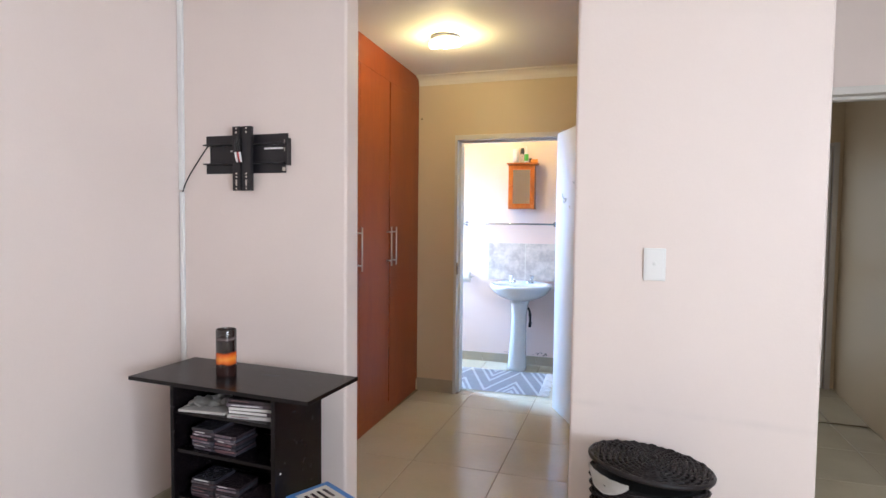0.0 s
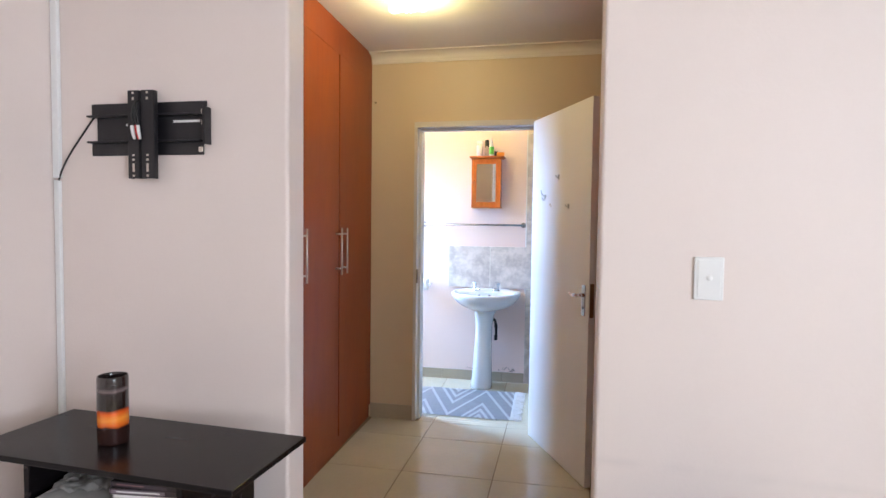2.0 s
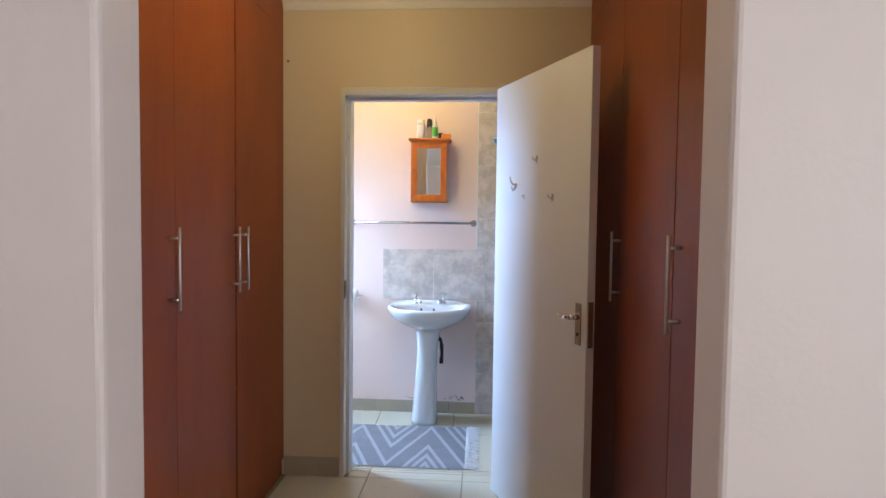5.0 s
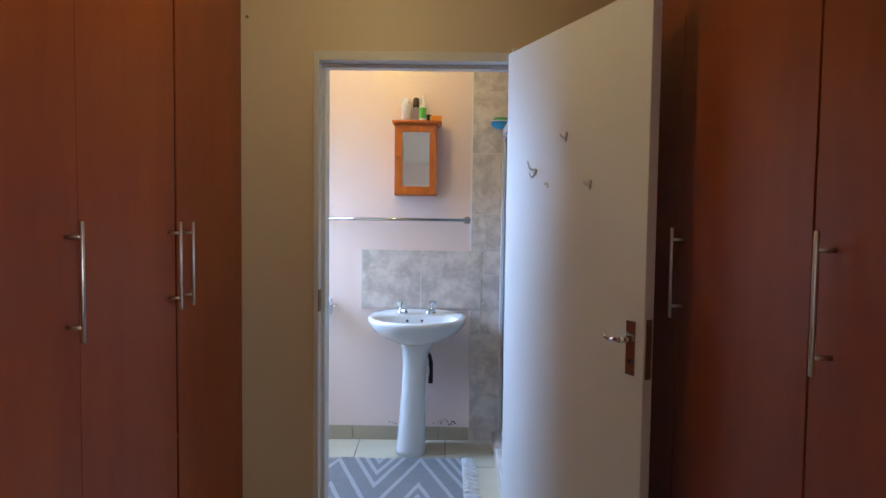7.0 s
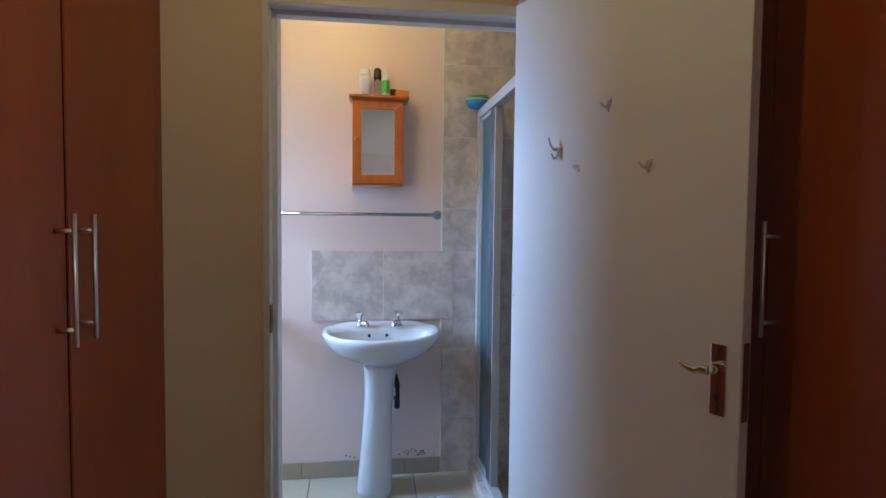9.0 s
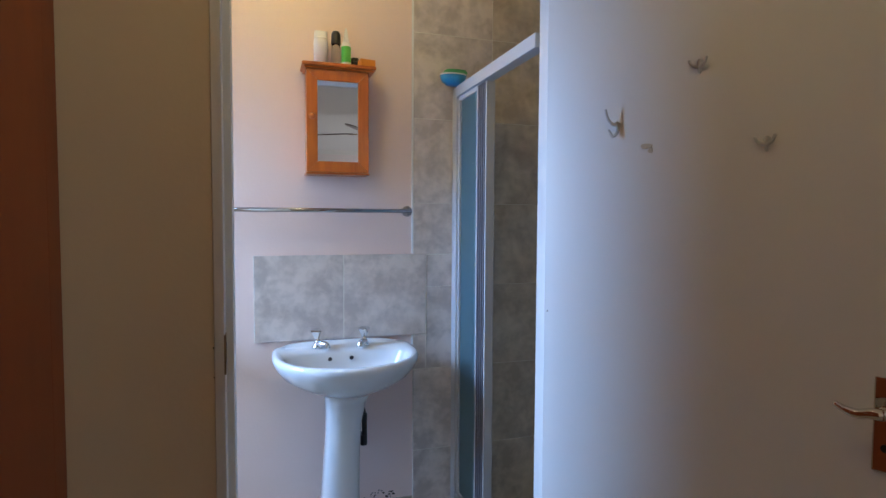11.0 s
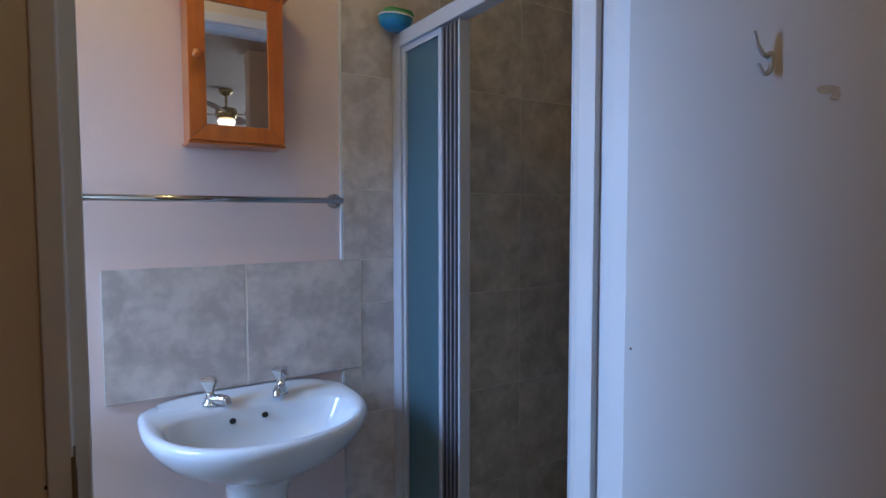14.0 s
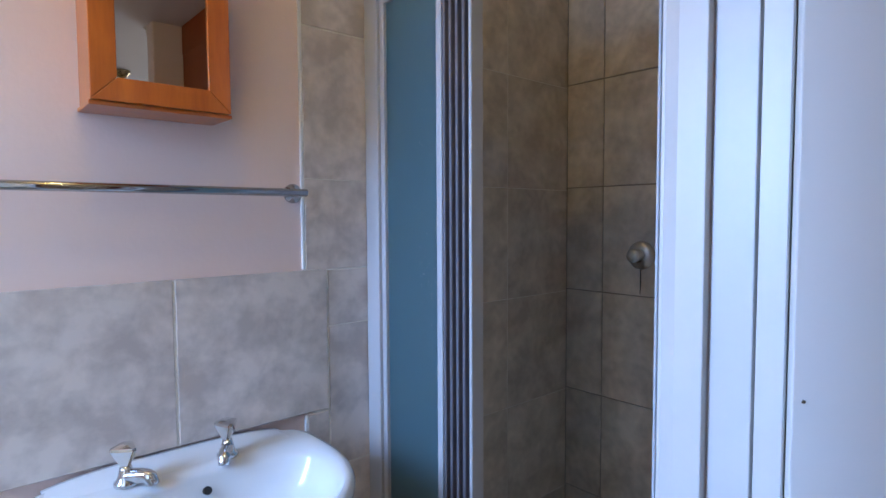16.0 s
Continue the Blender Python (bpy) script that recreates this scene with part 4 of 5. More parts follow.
whole("rust_run", rod(bmesh.new(), [(RX - 0.0035, 4.806, 1.142), (RX - 0.0035, 4.8055, 1.10), (RX - 0.0035, 4.807, 1.062)], [0.0016, 0.0022, 0.0009], 6), CHIP, "thin brown run below the shower mixer", "stain")
dish = thing("soap_dish", (-0.127, 5.03, 1.8840), "blue plastic soap dish with a green sponge", "soap dish")
part("bowl", loft([(-0.127, 5.030, 0.030, 0.022, 0.022, 0.9, 0.9, 1.8850), (-0.127, 5.030, 0.048, 0.036, 0.036, 0.9, 0.9, 1.8990), (-0.127, 5.030, 0.056, 0.042, 0.042, 0.9, 0.9, 1.9220), (-0.127, 5.030, 0.050, 0.038, 0.038, 0.9, 0.9, 1.9220), (-0.127, 5.030, 0.040, 0.030, 0.030, 0.9, 0.9, 1.9060)], 40), BLUEP, dish, "", True)
part("rim", loft([(-0.127, 5.030, 0.054, 0.041, 0.041, 0.9, 0.9, 1.9225), (-0.127, 5.030, 0.055, 0.042, 0.042, 0.9, 0.9, 1.9280), (-0.127, 5.030, 0.042, 0.032, 0.032, 0.9, 0.9, 1.9290)], 40), WHITEP, dish, "pale inner tray", True)
part("sponge", loft([(-0.117, 5.035, 0.046, 0.032, 0.032, 0.6, 0.6, 1.9295), (-0.117, 5.035, 0.050, 0.034, 0.034, 0.6, 0.6, 1.9360), (-0.117, 5.035, 0.044, 0.030, 0.030, 0.6, 0.6, 1.9460)], 32), GREENP, dish, "green scouring sponge", True)

kerb = whole("shower_kerb", boxes((-0.139, -0.041, 4.312, 5.086, 0.0, 0.112)), WGROUT, "tiled shower kerb", "kerb", "structure")
tray = whole("shower_floor", boxes((-0.040, RX, 4.312, 5.09, -0.003, 0.02)), SHADETILE, "tiled shower floor", "floor", "structure")

bm = bmesh.new()
for k in range(26):
    cx, cz = random.choice(((-0.455, 0.168), (-0.43, 0.178), (-0.37, 0.163), (-0.74, 0.165)))
    px, pz, r = cx + random.gauss(0, 0.018), cz + abs(random.gauss(0, 0.010)) - 0.012, random.uniform(0.002, 0.0055)
    vs = [bm.verts.new((px + r * 1.6 * random.uniform(0.6, 1.2) * math.cos(a), BY - 0.0012, pz + r * random.uniform(0.5, 1.1) * math.sin(a))) for a in (2 * math.pi * q / 8 for q in range(8))]
    bm.faces.new(vs)
whole("flaked_paint", bm, CHIP, "dark flaked patches of paint above the skirting", "paint damage", "stuff")

# ---- bedroom ----
trunk = thing("cable_trunking", (LX + 0.02, A0, 0.1), "white plastic cable trunking in the wall corner", "cable trunking")
soften(part("upper_cover", boxes((LX + 0.003, LX + 0.030, A0 - 0.018, A0 - 0.001, 1.522, H - 0.071)), PVC, trunk), 0.003)
soften(part("lower_cover", boxes((LX + 0.004, LX + 0.026, A0 - 0.016, A0 - 0.001, 0.095, 1.515)), PVC, trunk), 0.003)

br = thing("television_bracket", (-1.37, A0, 1.66), "black steel television wall bracket with loose cables", "wall bracket")
BX0, BX1 = -1.612, -1.165
for z0, z1 in ((1.728, 1.776), (1.598, 1.646)):
    bm = boxes((BX0, BX1 if z0 > 1.7 else BX1 - 0.012, A0 - 0.006, A0 - 0.001, z0, z1), (BX0, BX1 if z0 > 1.7 else BX1 - 0.012, A0 - 0.030, A0 - 0.0062, z0 if z0 > 1.7 else z1 - 0.006, z0 + 0.006 if z0 > 1.7 else z1))
    soften(part("wall_rail", bm, BLACK, br), 0.0015)
part("back_plate", boxes((BX0 + 0.022, BX1 + 0.004, A0 - 0.005, A0 - 0.001, 1.6465, 1.7275)), BLACK, br)
soften(part("end_plate", boxes((BX1 + 0.0045, BX1 + 0.014, A0 - 0.036, A0 - 0.001, 1.630, 1.752)), BLACK, br), 0.0015)
for x0, x1, z in ((-1.290, -1.190, 1.710), (-1.475, -1.462, 1.702), (-1.448, -1.432, 1.704)):
    part("slot", boxes((x0, x1, A0 - 0.0062, A0 - 0.0052, z - 0.004, z + 0.004)), PVC, br, "pale wall seen through a slot")
for k, z in enumerate((1.735, 1.700, 1.612)):
    part("end_slot", boxes((BX1 - 0.009 if k == 2 else BX1 + 0.001, BX1 + 0.003, A0 - 0.0372, A0 - 0.0362 if k < 2 else A0 - 0.0305, z - 0.008, z + 0.008)), STEEL, br)
for x0, x1 in ((-1.430, -1.388), (-1.379, -1.332)):
    arm = soften(part("arm", boxes((x0, x1, A0 - 0.050, A0 - 0.0445, 1.516, 1.808), (x0, x0 + 0.005, A0 - 0.0443, A0 - 0.028, 1.516, 1.808), (x1 - 0.005, x1, A0 - 0.0443, A0 - 0.028, 1.516, 1.808)), BLACK, br, "upright bracket arm"), 0.0015)
    xm = (x0 + x1) / 2
    for z0, z1 in ((1.796, 1.803), (1.776, 1.785), (1.590, 1.597), (1.575, 1.582), (1.538, 1.566), (1.522, 1.529)):
        part("arm_slot", boxes((xm - 0.004, xm + 0.004, A0 - 0.0509, A0 - 0.0502, z0, z1)), STEEL, arm)
for dx, mat in ((-0.012, WHITEP), (0.004, RED), (0.010, WHITEP)):
    rod(bm := bmesh.new(), [(-1.395 + dx, A0 - 0.058, 1.690), (-1.390 + dx, A0 - 0.060, 1.668), (-1.384 + dx, A0 - 0.060, 1.645)], [0.006, 0.006, 0.004], 10)
    part("plug", bm, mat, br)
for k in range(3):
    rod(bm := bmesh.new(), curve([(-1.398 + 0.008 * k, A0 - 0.058, 1.692), (-1.405 + 0.01 * k, A0 - 0.062, 1.73), (-1.392, A0 - 0.060, 1.765), (-1.384, A0 - 0.040, 1.775)], 5), 0.003, 8)
    part("plug_lead", bm, BLACKPL, br, "", True)
cable = rod(bmesh.new(), curve([(BX0 + 0.02, A0 - 0.012, 1.735), (BX0 - 0.03, A0 - 0.016, 1.67), (BX0 - 0.085, A0 - 0.016, 1.60), (LX + 0.040, A0 - 0.014, 1.55), (LX + 0.022, A0 - 0.012, 1.512)], 8), 0.0032, 8)
whole("aerial_cable", cable, BLACKPL, "black cable from the bracket to the trunking", "cable", smooth=True)

sw = thing("light_switch", (0.402, A0, 1.233), "white plastic light switch on the wall", "light switch")
soften(part("plate", boxes((0.364, 0.442, A0 - 0.009, A0 - 0.0005, 1.173, 1.294)), PVC, sw), 0.003, 3)
soften(part("inner_plate", boxes((0.373, 0.433, A0 - 0.0115, A0 - 0.0092, 1.182, 1.285)), PVC, sw), 0.002, 2)
part("button", turned(bmesh.new(), 0, 0, [(0.0075, 0.0), (0.0075, 0.002), (0.006, 0.0035)], 24, Matrix.Translation((0.403, A0 - 0.0117, 1.236)) @ Matrix.Rotation(radians(90), 4, "X")), PVC, sw, "", True)

# low stand with an overhanging top
SM = Matrix.Translation((-1.145, 1.768, 0)) @ Matrix.Rotation(radians(-3.2), 4, "Z")
stand = thing("television_stand", (-1.145, 1.768, 0), "black-brown laminate television stand holding discs and magazines", "television stand")
soften(part("top", boxes((-0.436, 0.414, -0.158, 0.195, 0.736, 0.752), m=SM), BLACKWOOD, stand), 0.003)
W0, W1, F0, F1 = -0.237, 0.260, -0.138, 0.165
for x0, x1 in ((W0, W0 + 0.018), (W1 - 0.018, W1)):
    side = soften(part("side_panel", boxes((x0, x1, F0, F1, 0.0, 0.7355), m=SM), BLACKWOOD, stand), 0.0015)
part("back_panel", boxes((W0 + 0.0185, W1 - 0.0185, F1 - 0.010, F1 - 0.002, 0.03, 0.729), m=SM), BLACKWOOD, stand)
SHELF = (0.035, 0.278, 0.468, 0.622)
for z in SHELF:
    part("shelf", boxes((W0 + 0.0185, W1 - 0.0185, F0 + 0.010, F1 - 0.0105, z, z + 0.013), m=SM), BLACKWOOD, stand, "laminate shelf")
for x in (W0 + 0.0005, W1 + 0.0005):
    for z in (0.25, 0.45):
        m = SM @ Matrix.Translation((x, F0 + 0.03, z)) @ Matrix.Rotation(radians(90), 4, "Y")
        part("screw_cap", turned(bmesh.new(), 0, 0, [(0.004, -0.001), (0.004, 0.0012)], 10, m), PVC, stand)


def stack(x, y, z, n, w, d, h, name, label, mat, turn=0.0):
    top = z
    for k in range(n):
        hh = h * random.uniform(0.85, 1.2)
        m = SM @ Matrix.Translation((x + random.uniform(-0.006, 0.006), y + random.uniform(-0.006, 0.006), top + 0.0004)) @ Matrix.Rotation(radians(turn + random.uniform(-4, 4)), 4, "Z")
        bm = boxes((-w / 2, w / 2, -d / 2, d / 2, 0, hh), m=m)
        ob = whole(name, bm, mat[k % len(mat)], label, name.replace("_", " "), group="stacks in the stand")
        if name == "disc_case":
            paper = PAPER if w > 0.15 and k < 3 else random.choice((SPINE, SPINE, SPINE, REDSPINE, COVER))
            cut = random.uniform(0.3, 0.75)
            part("spine", boxes((-w / 2 + 0.004, w / 2 - w * cut * 0.3, -d / 2 - 0.0005, -d / 2 - 0.0001, hh * 0.2, hh * 0.82), m=m), paper, ob, "printed paper spine")
            part("print", boxes((-w / 2 + w * 0.1, -w / 2 + w * cut, -d / 2 - 0.0008, -d / 2 - 0.0006, hh * 0.42, hh * 0.62), m=m), random.choice((COVER, WHITEP, REDSPINE)), ob, "printed title bar")
        top += hh + 0.0006
    return top


stack(0.118, -0.04, SHELF[3] + 0.013, 5, 0.19, 0.135, 0.013, "disc_case", "film disc case stacked flat on the shelf", [PAPER, COVER, PAPER, COVER, COVER], 6)
stack(-0.10, -0.05, SHELF[3] + 0.013, 2, 0.20, 0.15, 0.005, "magazine", "pale magazine lying on the shelf", [PAPER], 10)
for x, y, w, d, turn, up in ((-0.115, -0.055, 0.16, 0.10, 22, 0.026), (-0.06, -0.03, 0.13, 0.10, -14, 0.044)):
    # crumpled wrapping
    m = SM @ Matrix.Translation((x, y, SHELF[3] + up)) @ Matrix.Rotation(radians(turn), 4, "Z")
    bm = bmesh.new()
    rows = [[bm.verts.new(m @ Vector((w * (i / 14 - 0.5), d * (j / 10 - 0.5), 0.003 + 0.034 * abs(noise.noise((i * 0.30 + turn, j * 0.36, up * 90)))))) for i in range(15)] for j in range(11)]
    join(bm, rows, False)
    bmesh.ops.solidify(bm, geom=bm.faces[:], thickness=0.0015)
    whole("wrapping", bm, PAPER, "crumpled white wrapping on the magazines", "wrapping", group="papers in the stand", smooth=True)
for x, n in ((-0.105, 8), (0.005, 7)):
    stack(x, -0.050, SHELF[2] + 0.013, n, 0.102, 0.118, 0.0100, "disc_case", "music disc case stacked flat on the shelf", [COVERB, COVER, COVERB, COVERB, COVER])
for x, n in ((-0.105, 7), (0.010, 6), (0.135, 4)):
    stack(x, -0.050, SHELF[1] + 0.013, n, 0.108, 0.118, 0.0100, "disc_case", "music disc case stacked flat on the shelf", [COVERB, COVER])

vase = whole("vase", turned(bmesh.new(), -1.228, 1.775, [(0.036, 0.7525), (0.0395, 0.756), (0.040, 0.76), (0.040, 0.936), (0.0385, 0.943), (0.036, 0.943), (0.035, 0.93), (0.034, 0.80), (0.02, 0.79)], 40), GLAZE, "black glazed cylinder vase with an orange band", "vase", smooth=True)
mod = vase.modifiers.new("edge", "BEVEL")
mod.width, mod.segments, mod.limit_method = 0.0015, 2, "ANGLE"

# laundry basket of black wicker, with its lid askew
BC = Vector((0.392, 1.905, 0))
basket = thing("laundry_basket", (BC.x, BC.y, 0), "round black wicker laundry basket with a tilted lid", "laundry basket")


def woven(rows, sides, m, thick):
    """Round rows of weavers that pass over and under upright stakes."""
    bm = bmesh.new()
    n = sides * 4
    for k, (r, z) in enumerate(rows):
        pts = []
        for q in range(n + 1):
            a = 2 * math.pi * q / n
            rr = r + thick * 0.9 * math.sin(a * sides / 2 + (math.pi if k % 2 else 0))
            pts.append(m @ Vector((rr * math.cos(a), rr * math.sin(a), z)))
        rod(bm, pts, thick, 5, False)
    return bm


side_m = Matrix.Translation(BC)
part("weave", woven([(0.165 + 0.022 * k / 34, 0.012 + 0.0148 * k) for k in range(36)], 28, side_m, 0.0062), WICKER, basket, "", True, kind="stuff")
part("liner", turned(bmesh.new(), BC.x, BC.y, [(0.155, 0.002), (0.158, 0.01), (0.178, 0.53), (0.172, 0.535)], 40), BLACKPL, basket)
lid_m = Matrix.Translation((BC.x + 0.004, BC.y, 0.566)) @ Matrix.Rotation(radians(-5), 4, "X") @ Matrix.Rotation(radians(5), 4, "Y")
bm = bmesh.new()
for k in range(17):
    r = 0.194 - 0.0108 * k
    n = 96
    pts = [lid_m @ Vector(((r + 0.001) * math.cos(2 * math.pi * q / n), r * math.sin(2 * math.pi * q / n), 0.006 + 0.0055 * math.sin(18 * 2 * math.pi * q / n + (math.pi if k % 2 else 0)) + 0.010 * (1 - r / 0.194))) for q in range(n + 1)]
    rod(bm, pts, 0.0056, 5, False)
lid = part("lid", bm, WICKER, basket, "round woven wicker lid", True, kind="stuff")
bm = bmesh.new()
for k in range(36):
    a = 2 * math.pi * k / 36
    rod(bm, [lid_m @ Vector((r * math.cos(a), r * math.sin(a), 0.004 + 0.010 * (1 - r / 0.194))) for r in (0.012, 0.1, 0.196)], 0.0042, 5)
part("spokes", bm, WICKER, lid, "", True, kind="stuff")
part("lid_edge", rod(bmesh.new(), [lid_m @ Vector((0.198 * math.cos(2 * math.pi * q / 64), 0.198 * math.sin(2 * math.pi * q / 64), 0.002)) for q in range(65)], 0.009, 8, False), WICKER, lid, "", True)
bm = bmesh.new()
rows = []
for j in range(8):
    rows.append([bm.verts.new((BC.x + (0.199 + 0.004 * noise.noise((i * 0.4, j * 0.5, 2))) * math.cos(a), BC.y + (0.199 + 0.004 * noise.noise((i * 0.4, j * 0.5, 2))) * math.sin(a), 0.562 - 0.0085 * j * (1 - ((i - 8) / 9) ** 2) + 0.003 * noise.noise((i * 0.5, j * 0.6, 5)))) for i, a in ((i, radians(190 + 3.8 * i)) for i in range(17))])
join(bm, rows, False)
bmesh.ops.solidify(bm, geom=bm.faces[:], thickness=0.003)
whole("cloth", bm, CLOTH, "white cloth hanging from under the basket lid", "cloth", smooth=True)

pack = thing("blue_carton", (-0.73, 1.62, 0), "blue and white printed carton standing on the floor", "box")
PM = Matrix.Translation((-0.715, 1.66, 0)) @ Matrix.Rotation(radians(-28), 4, "Z")
soften(part("body", boxes((-0.12, 0.10, -0.09, 0.09, 0.0, 0.375), m=PM), BLUEPACK, pack), 0.003)
part("label", boxes((-0.095, 0.075, -0.065, 0.065, 0.3752, 0.3762), m=PM), PAPER, pack, "pale printed label")
for k in range(4):
    part("print", boxes((-0.07, 0.03 - 0.01 * k, -0.045 + 0.026 * k, -0.033 + 0.026 * k, 0.3764, 0.3770), m=PM), COVER, pack)

# ceiling fan with a lit globe
fan = thing("ceiling_fan", (0.25, 0.80, H), "brass ceiling fan with dark blades and a lit globe", "ceiling fan")
FX, FY = 0.25, 0.80
part("canopy", turned(bmesh.new(), FX, FY, [(0.065, H - 0.001), (0.065, H - 0.02), (0.035, H - 0.055), (0.014, H - 0.062)], 32), FANBRASS, fan, "", True)
rod(bm := bmesh.new(), [(FX, FY, H - 0.06), (FX, FY, H - 0.17)], 0.011, 14)
part("rod", bm, FANBRASS, fan)
part("motor", turned(bmesh.new(), FX, FY, [(0.03, H - 0.165), (0.09, H - 0.18), (0.10, H - 0.20), (0.10, H - 0.245), (0.085, H - 0.27), (0.06, H - 0.285)], 36), FANBRASS, fan, "", True)
g = part("globe", turned(bmesh.new(), FX, FY, [(0.078, H - 0.286), (0.082, H - 0.30), (0.070, H - 0.335), (0.042, H - 0.358), (0.010, H - 0.364)], 32), FANGLOW, fan, "lit frosted globe", True)
g.visible_shadow = False
for k in range(4):
    m = Matrix.Translation((FX, FY, H - 0.235)) @ Matrix.Rotation(radians(28 + 90 * k), 4, "Z")
    part("blade_iron", boxes((0.095, 0.20, -0.018, 0.018, -0.004, 0.004), m=m), FANBRASS, fan)
    bm = bmesh.new()
    tilt = m @ Matrix.Rotation(radians(12), 4, "X")
    outline = [(0.18, -0.05), (0.30, -0.065), (0.52, -0.068), (0.60, -0.045), (0.62, 0.0), (0.60, 0.045), (0.52, 0.068), (0.30, 0.065), (0.18, 0.05)]
    loops = [[bm.verts.new(tilt @ Vector((x, y, z))) for x, y in outline] for z in (0.005, 0.012)]
    join(bm, loops)
    bm.faces.new(loops[0][::-1])
    bm.faces.new(loops[1])
    part("blade", bm, FANWOOD, fan, "dark wooden blade")


# ---- tiles and skirtings ----
def tile_mesh(name, w, d, h, mat, flat="z"):
    """A bevel-edged tile centred on its own origin, w by d, rising h along its normal."""
    bm = bmesh.new()
    e = 0.0015
    low = [(-w / 2, -d / 2), (w / 2, -d / 2), (w / 2, d / 2), (-w / 2, d / 2)]
    rings = [[bm.verts.new((x, y, 0)) for x, y in low], [bm.verts.new((x, y, h - e)) for x, y in low], [bm.verts.new((x - math.copysign(e, x), y - math.copysign(e, y), h)) for x, y in low]]
    join(bm, rings)
    bm.faces.new(rings[2])
    return mesh_of(name, bm, mat)


MESHES = {}


def tile(parent, mat, m, w, d, h):
    key = (mat.name, round(w, 4), round(d, 4), h)
    if key not in MESHES:
        MESHES[key] = tile_mesh("tile", w, d, h, mat)
    ob = new("tile", MESHES[key])
    ob.parent = parent
    ob.matrix_parent_inverse = Matrix.Translation(parent.location).inverted()
    ob.matrix_basis = m
    return ob


def spans(lo, hi, start, pitch):
    at = start + math.floor((lo - start) / pitch + 1e-6) * pitch
    while at < hi - 0.012:
        a, b = max(at, lo), min(at + pitch, hi)
        if b - a > 0.012:
            yield a, b
        at += pitch


# floor tiles, half a metre square
for x0, x1, y0, y1, sx, sy in ((LX, 3.0, -2.80, A0 - 0.06, -0.845, 2.90), (OL, OR, A0 - 0.06, A1, -0.845, 2.90), (CLX + 0.012, CRX - 0.012, A1, D0, -0.845, 2.90), (DL, DR, D0, D1, -0.845, 4.28), (DL, DR, D1, 4.33, -0.845, 4.28), (-2.15, -0.14, 4.33, BY, -0.925, 4.78), (0.955, 1.93, A1, 5.15, -0.845, 2.90)):
    for a, b in spans(x0, x1, sx, 0.507):
        for c, d in spans(y0, y1, sy, 0.507):
            if c > 4.32:
                tile(screed, FLOOR, Matrix.Translation(((a + b) / 2, (c + d) / 2, fall((c + d) / 2) - 0.0040)) @ Matrix.Rotation(math.atan(0.08), 4, "X"), b - a - 0.004, d - c - 0.003, 0.0042)
            else:
                tile(floor, FLOOR, Matrix.Translation(((a + b) / 2, (c + d) / 2, -0.0040)), b - a - 0.004, d - c - 0.004, 0.0042)

FACE_Y = Matrix.Rotation(radians(90), 4, "X")
FACE_X = Matrix.Rotation(radians(-90), 4, "Y")


def tiled(name, label, grout):
    return whole(name, grout, WGROUT, label, "wall tiles", "structure")


PZ = 0.353
wall_tiles = tiled("wall_tiles_back", "mottled grey-beige wall tiles up to the ceiling", boxes((-0.279, RX, BY - 0.0078, BY - 0.0004, 0.0, H)))
for a, b in spans(-0.280, RX, 0.066 - 0.3465, 0.353):
    for c, d in spans(0.0, H, -0.012, PZ):
        if a < -0.25 and c > 0.80 and d < 1.5:
            a2, d2 = (-0.223, d) if c < 1.02 else (a, d)
            if c < 1.02:
                # cut round the splashback
                tile(wall_tiles, WALLTILE, Matrix.Translation(((a2 + b) / 2, BY - 0.0035, (c + d) / 2)) @ FACE_Y, b - a2 - 0.003, d - c - 0.003, 0.0055)
                continue
        if a < -0.25 and abs(c - 1.047) < 0.02:
            tile(wall_tiles, WALLTILE, Matrix.Translation(((-0.222 + b) / 2, BY - 0.0035, (c + 1.183) / 2)) @ FACE_Y, b + 0.222 - 0.003, 1.183 - c - 0.001, 0.0055)
            tile(wall_tiles, WALLTILE, Matrix.Translation(((a + b) / 2, BY - 0.0035, (d + 1.185) / 2)) @ FACE_Y, b - a - 0.003, d - 1.185 - 0.001, 0.0055)
            continue
        if a < -0.25 and abs(c - 0.694) < 0.02:
            tile(wall_tiles, WALLTILE, Matrix.Translation(((-0.222 + b) / 2, BY - 0.0035, (c + d) / 2)) @ FACE_Y, b + 0.222 - 0.003, d - c - 0.003, 0.0055)
            tile(wall_tiles, WALLTILE, Matrix.Translation(((a - 0.2235) / 2, BY - 0.0035, (c + 0.840) / 2)) @ FACE_Y, -0.2245 - a, 0.840 - c - 0.003, 0.0055)
            continue
        tile(wall_tiles, SHADETILE if a > 0.0 else WALLTILE, Matrix.Translation(((a + b) / 2, BY - 0.0035, (c + d) / 2)) @ FACE_Y, b - a - (0.0016 if a > 0.0 else 0.003), d - c - (0.0016 if a > 0.0 else 0.003), 0.0055)
splash = tiled("splashback", "two mottled grey-beige tiles above the basin", boxes((-0.9195, -0.2245, BY - 0.0100, BY - 0.0036, 0.8455, 1.1845)))
for a, b in ((-0.920, -0.573), (-0.571, -0.224)):
    tile(splash, WALLTILE, Matrix.Translation(((a + b) / 2, BY - 0.0046, 1.0155)) @ FACE_Y, b - a - 0.0025, 0.341, 0.0065)

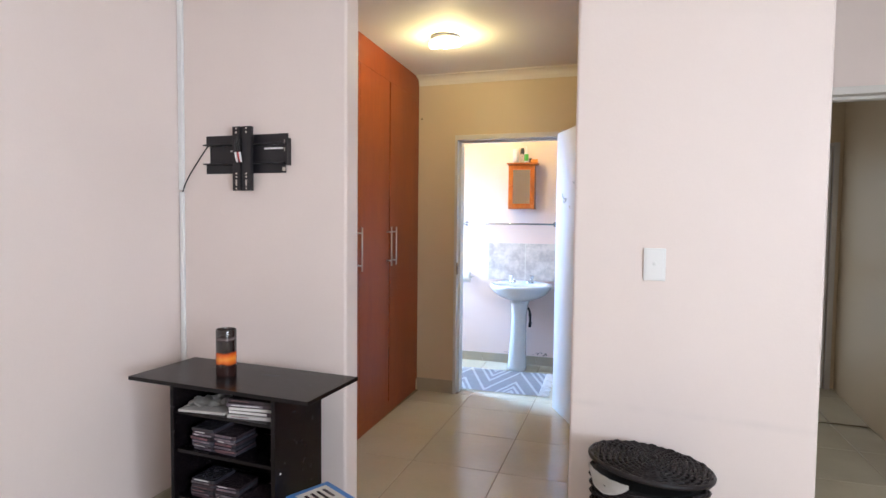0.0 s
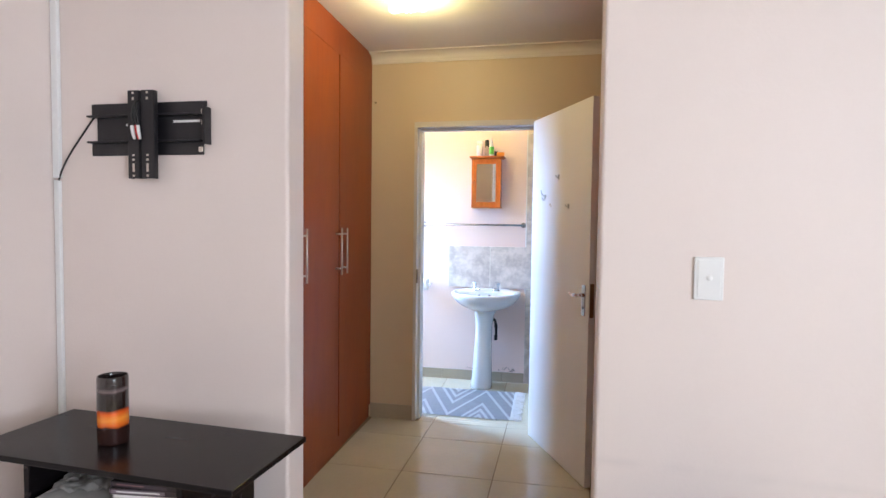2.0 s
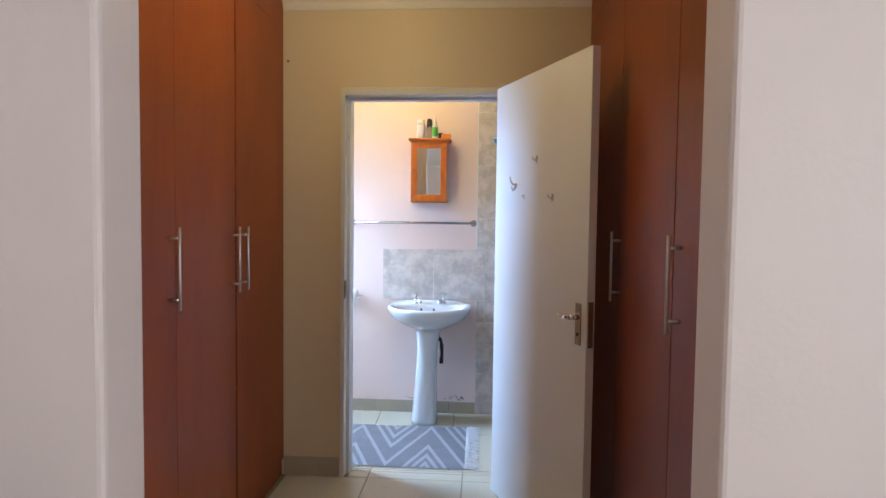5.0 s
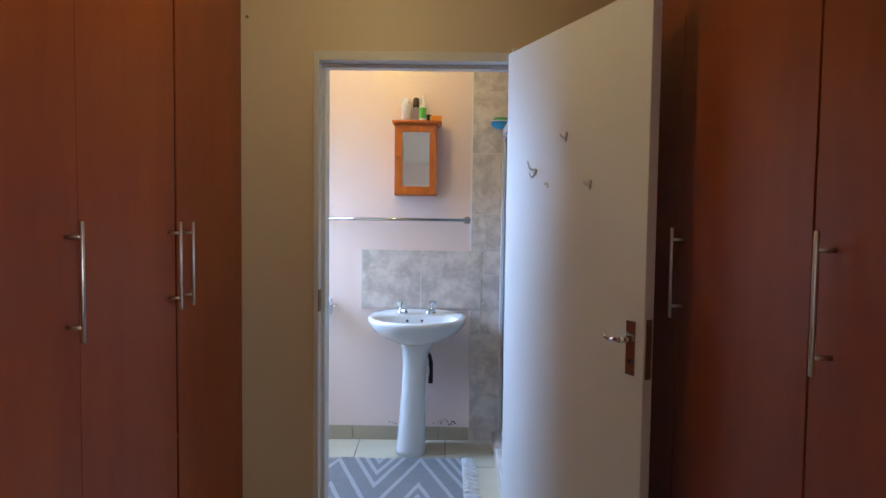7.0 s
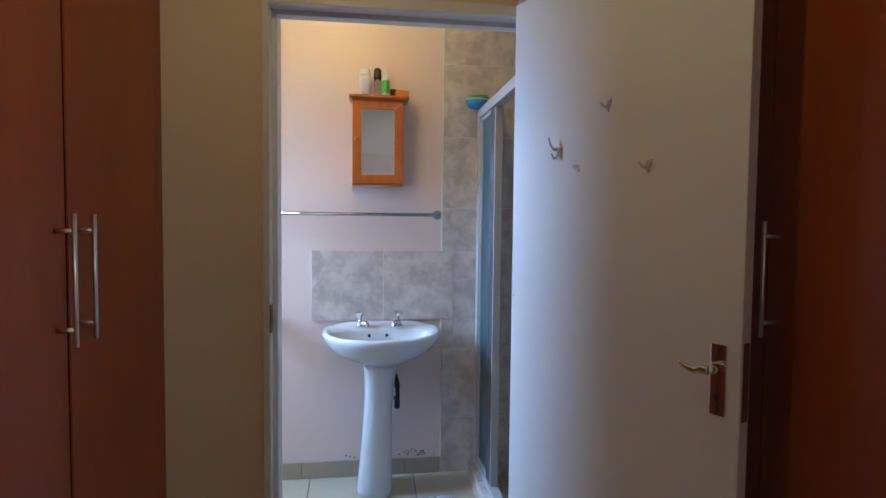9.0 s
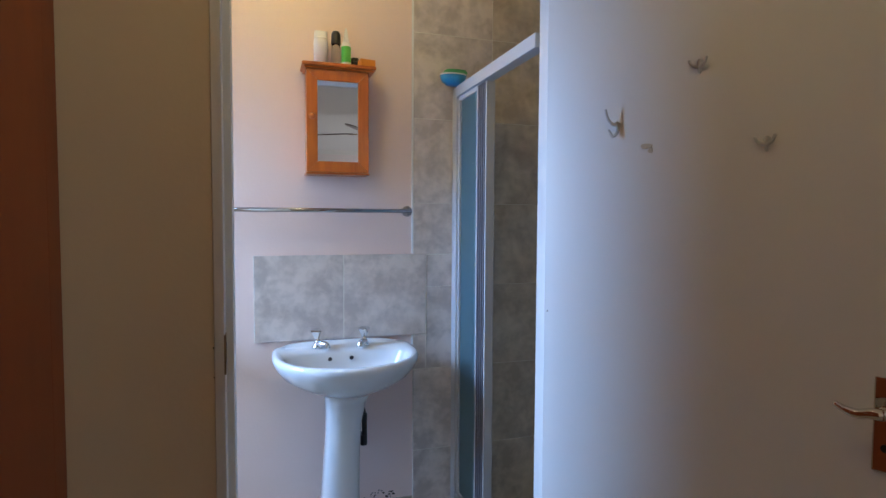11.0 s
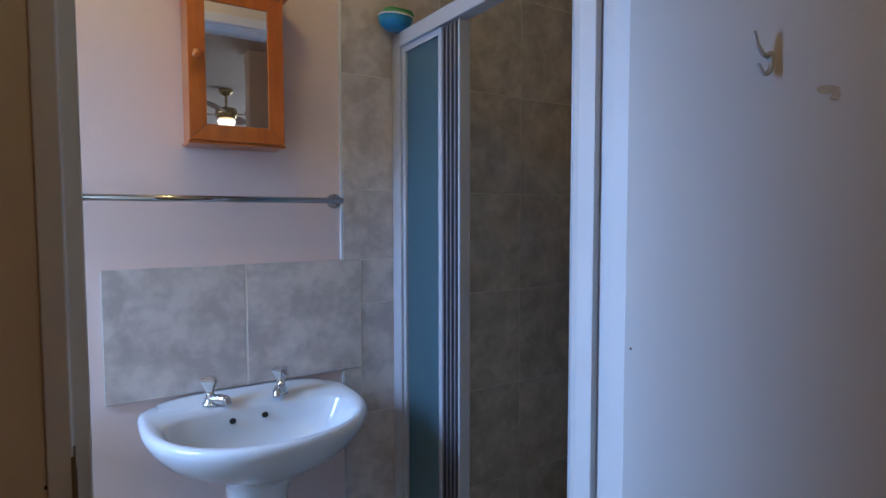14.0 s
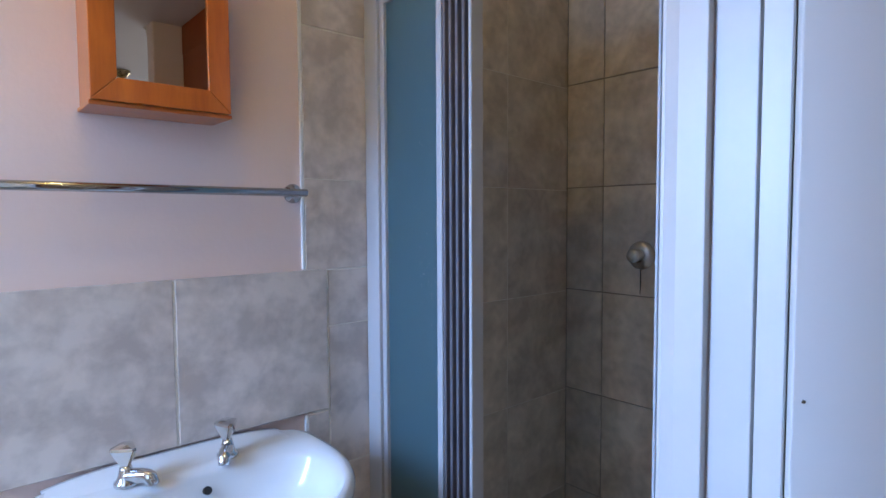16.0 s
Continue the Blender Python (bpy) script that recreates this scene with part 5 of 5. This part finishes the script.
soften(whole("tile_edge_trim", boxes((-0.2865, -0.2795, BY - 0.0085, BY - 0.0004, 1.188, H - 0.004)), PVC, "white plaster bead along the tile edge", "trim", "structure"), 0.002)
soften(whole("tile_edge_trim", boxes((-0.2865, -0.2785, BY - 0.0085, BY - 0.0004, 0.80, 0.842)), PVC, "white plaster bead under the splashback", "trim", "structure"), 0.002)
right_tiles = whole("wall_tiles_right", boxes((RX + 0.0015, RX + 0.0096, D1 + 0.008, BY - 0.004, 0.0, H)), DGROUT, "mottled shower wall tiles with mouldy joints", "wall tiles", "structure")
for a, b in spans(D1 + 0.008, BY - 0.0095, 4.945 - 0.353 * 2, 0.353):
    for c, d in spans(0.0, H, -0.004, PZ):
        tile(right_tiles, SHADETILE, Matrix.Translation((RX + 0.0015, (a + b) / 2, (c + d) / 2)) @ FACE_X, d - c - 0.004, b - a - 0.004, 0.0045)
front_tiles = whole("wall_tiles_front", boxes((-0.02, RX, D1 + 0.0005, D1 + 0.004, 0.0, H - 0.075)), DGROUT, "mottled shower wall tiles beside the door", "wall tiles", "structure")
for a, b in spans(-0.02, RX, -0.02, 0.353):
    for c, d in spans(0.0, H - 0.075, -0.004, PZ):
        tile(front_tiles, SHADETILE, Matrix.Translation(((a + b) / 2, D1 + 0.004, (c + d) / 2)) @ Matrix.Rotation(radians(-90), 4, "X"), b - a - 0.004, d - c - 0.004, 0.0045)
for a, b in spans(4.312, 5.086, 4.312, 0.26):
    tile(kerb, WALLTILE, Matrix.Translation((-0.090, (a + b) / 2, 0.112)), 0.100, b - a - 0.003, 0.008)
    tile(kerb, WALLTILE, Matrix.Translation((-0.139, (a + b) / 2, 0.055)) @ FACE_X, 0.108, b - a - 0.003, 0.006)


def skirting(name, axis, lo, hi, at, out, high, start, base=0.0):
    """A row of skirting tiles on a wall; out: the way from the wall."""
    mk = boxes((lo, hi, *sorted((at, at + out * 0.004)), base, high - 0.003) if axis == "x" else (*sorted((at, at + out * 0.004)), lo, hi, 0.0, high - 0.003))
    ob = whole(name, mk, GROUT, "taupe tile skirting", "skirting", "structure")
    for a, b in spans(lo, hi, start, 0.507):
        if axis == "x":
            m = Matrix.Translation(((a + b) / 2, at + out * 0.004, (base + high) / 2)) @ Matrix.Rotation(radians(-90 * out), 4, "X")
            tile(ob, SKIRT, m, b - a - 0.003, high - base - 0.002, 0.007)
        else:
            m = Matrix.Translation((at + out * 0.004, (a + b) / 2, high / 2)) @ Matrix.Rotation(radians(90 * out), 4, "Y")
            tile(ob, SKIRT, m, high - 0.002, b - a - 0.003, 0.007)
    return ob


skirting("skirting_closet", "x", CLX + 0.001, DL - 0.040, D0, -1, 0.105, -1.35)
skirting("skirting_bathroom", "x", -2.15, -0.282, BY, -1, 0.144, -0.46, fall(BY) - 0.003)
skirting("skirting_television", "x", LX + 0.012, OL - 0.012, A0, -1, 0.09, -1.35)
skirting("skirting_switch", "x", OR + 0.012, 0.955, A0, -1, 0.09, -0.3)
skirting("skirting_left", "y", -2.80, A0 - 0.012, LX, 1, 0.09, 0.0)
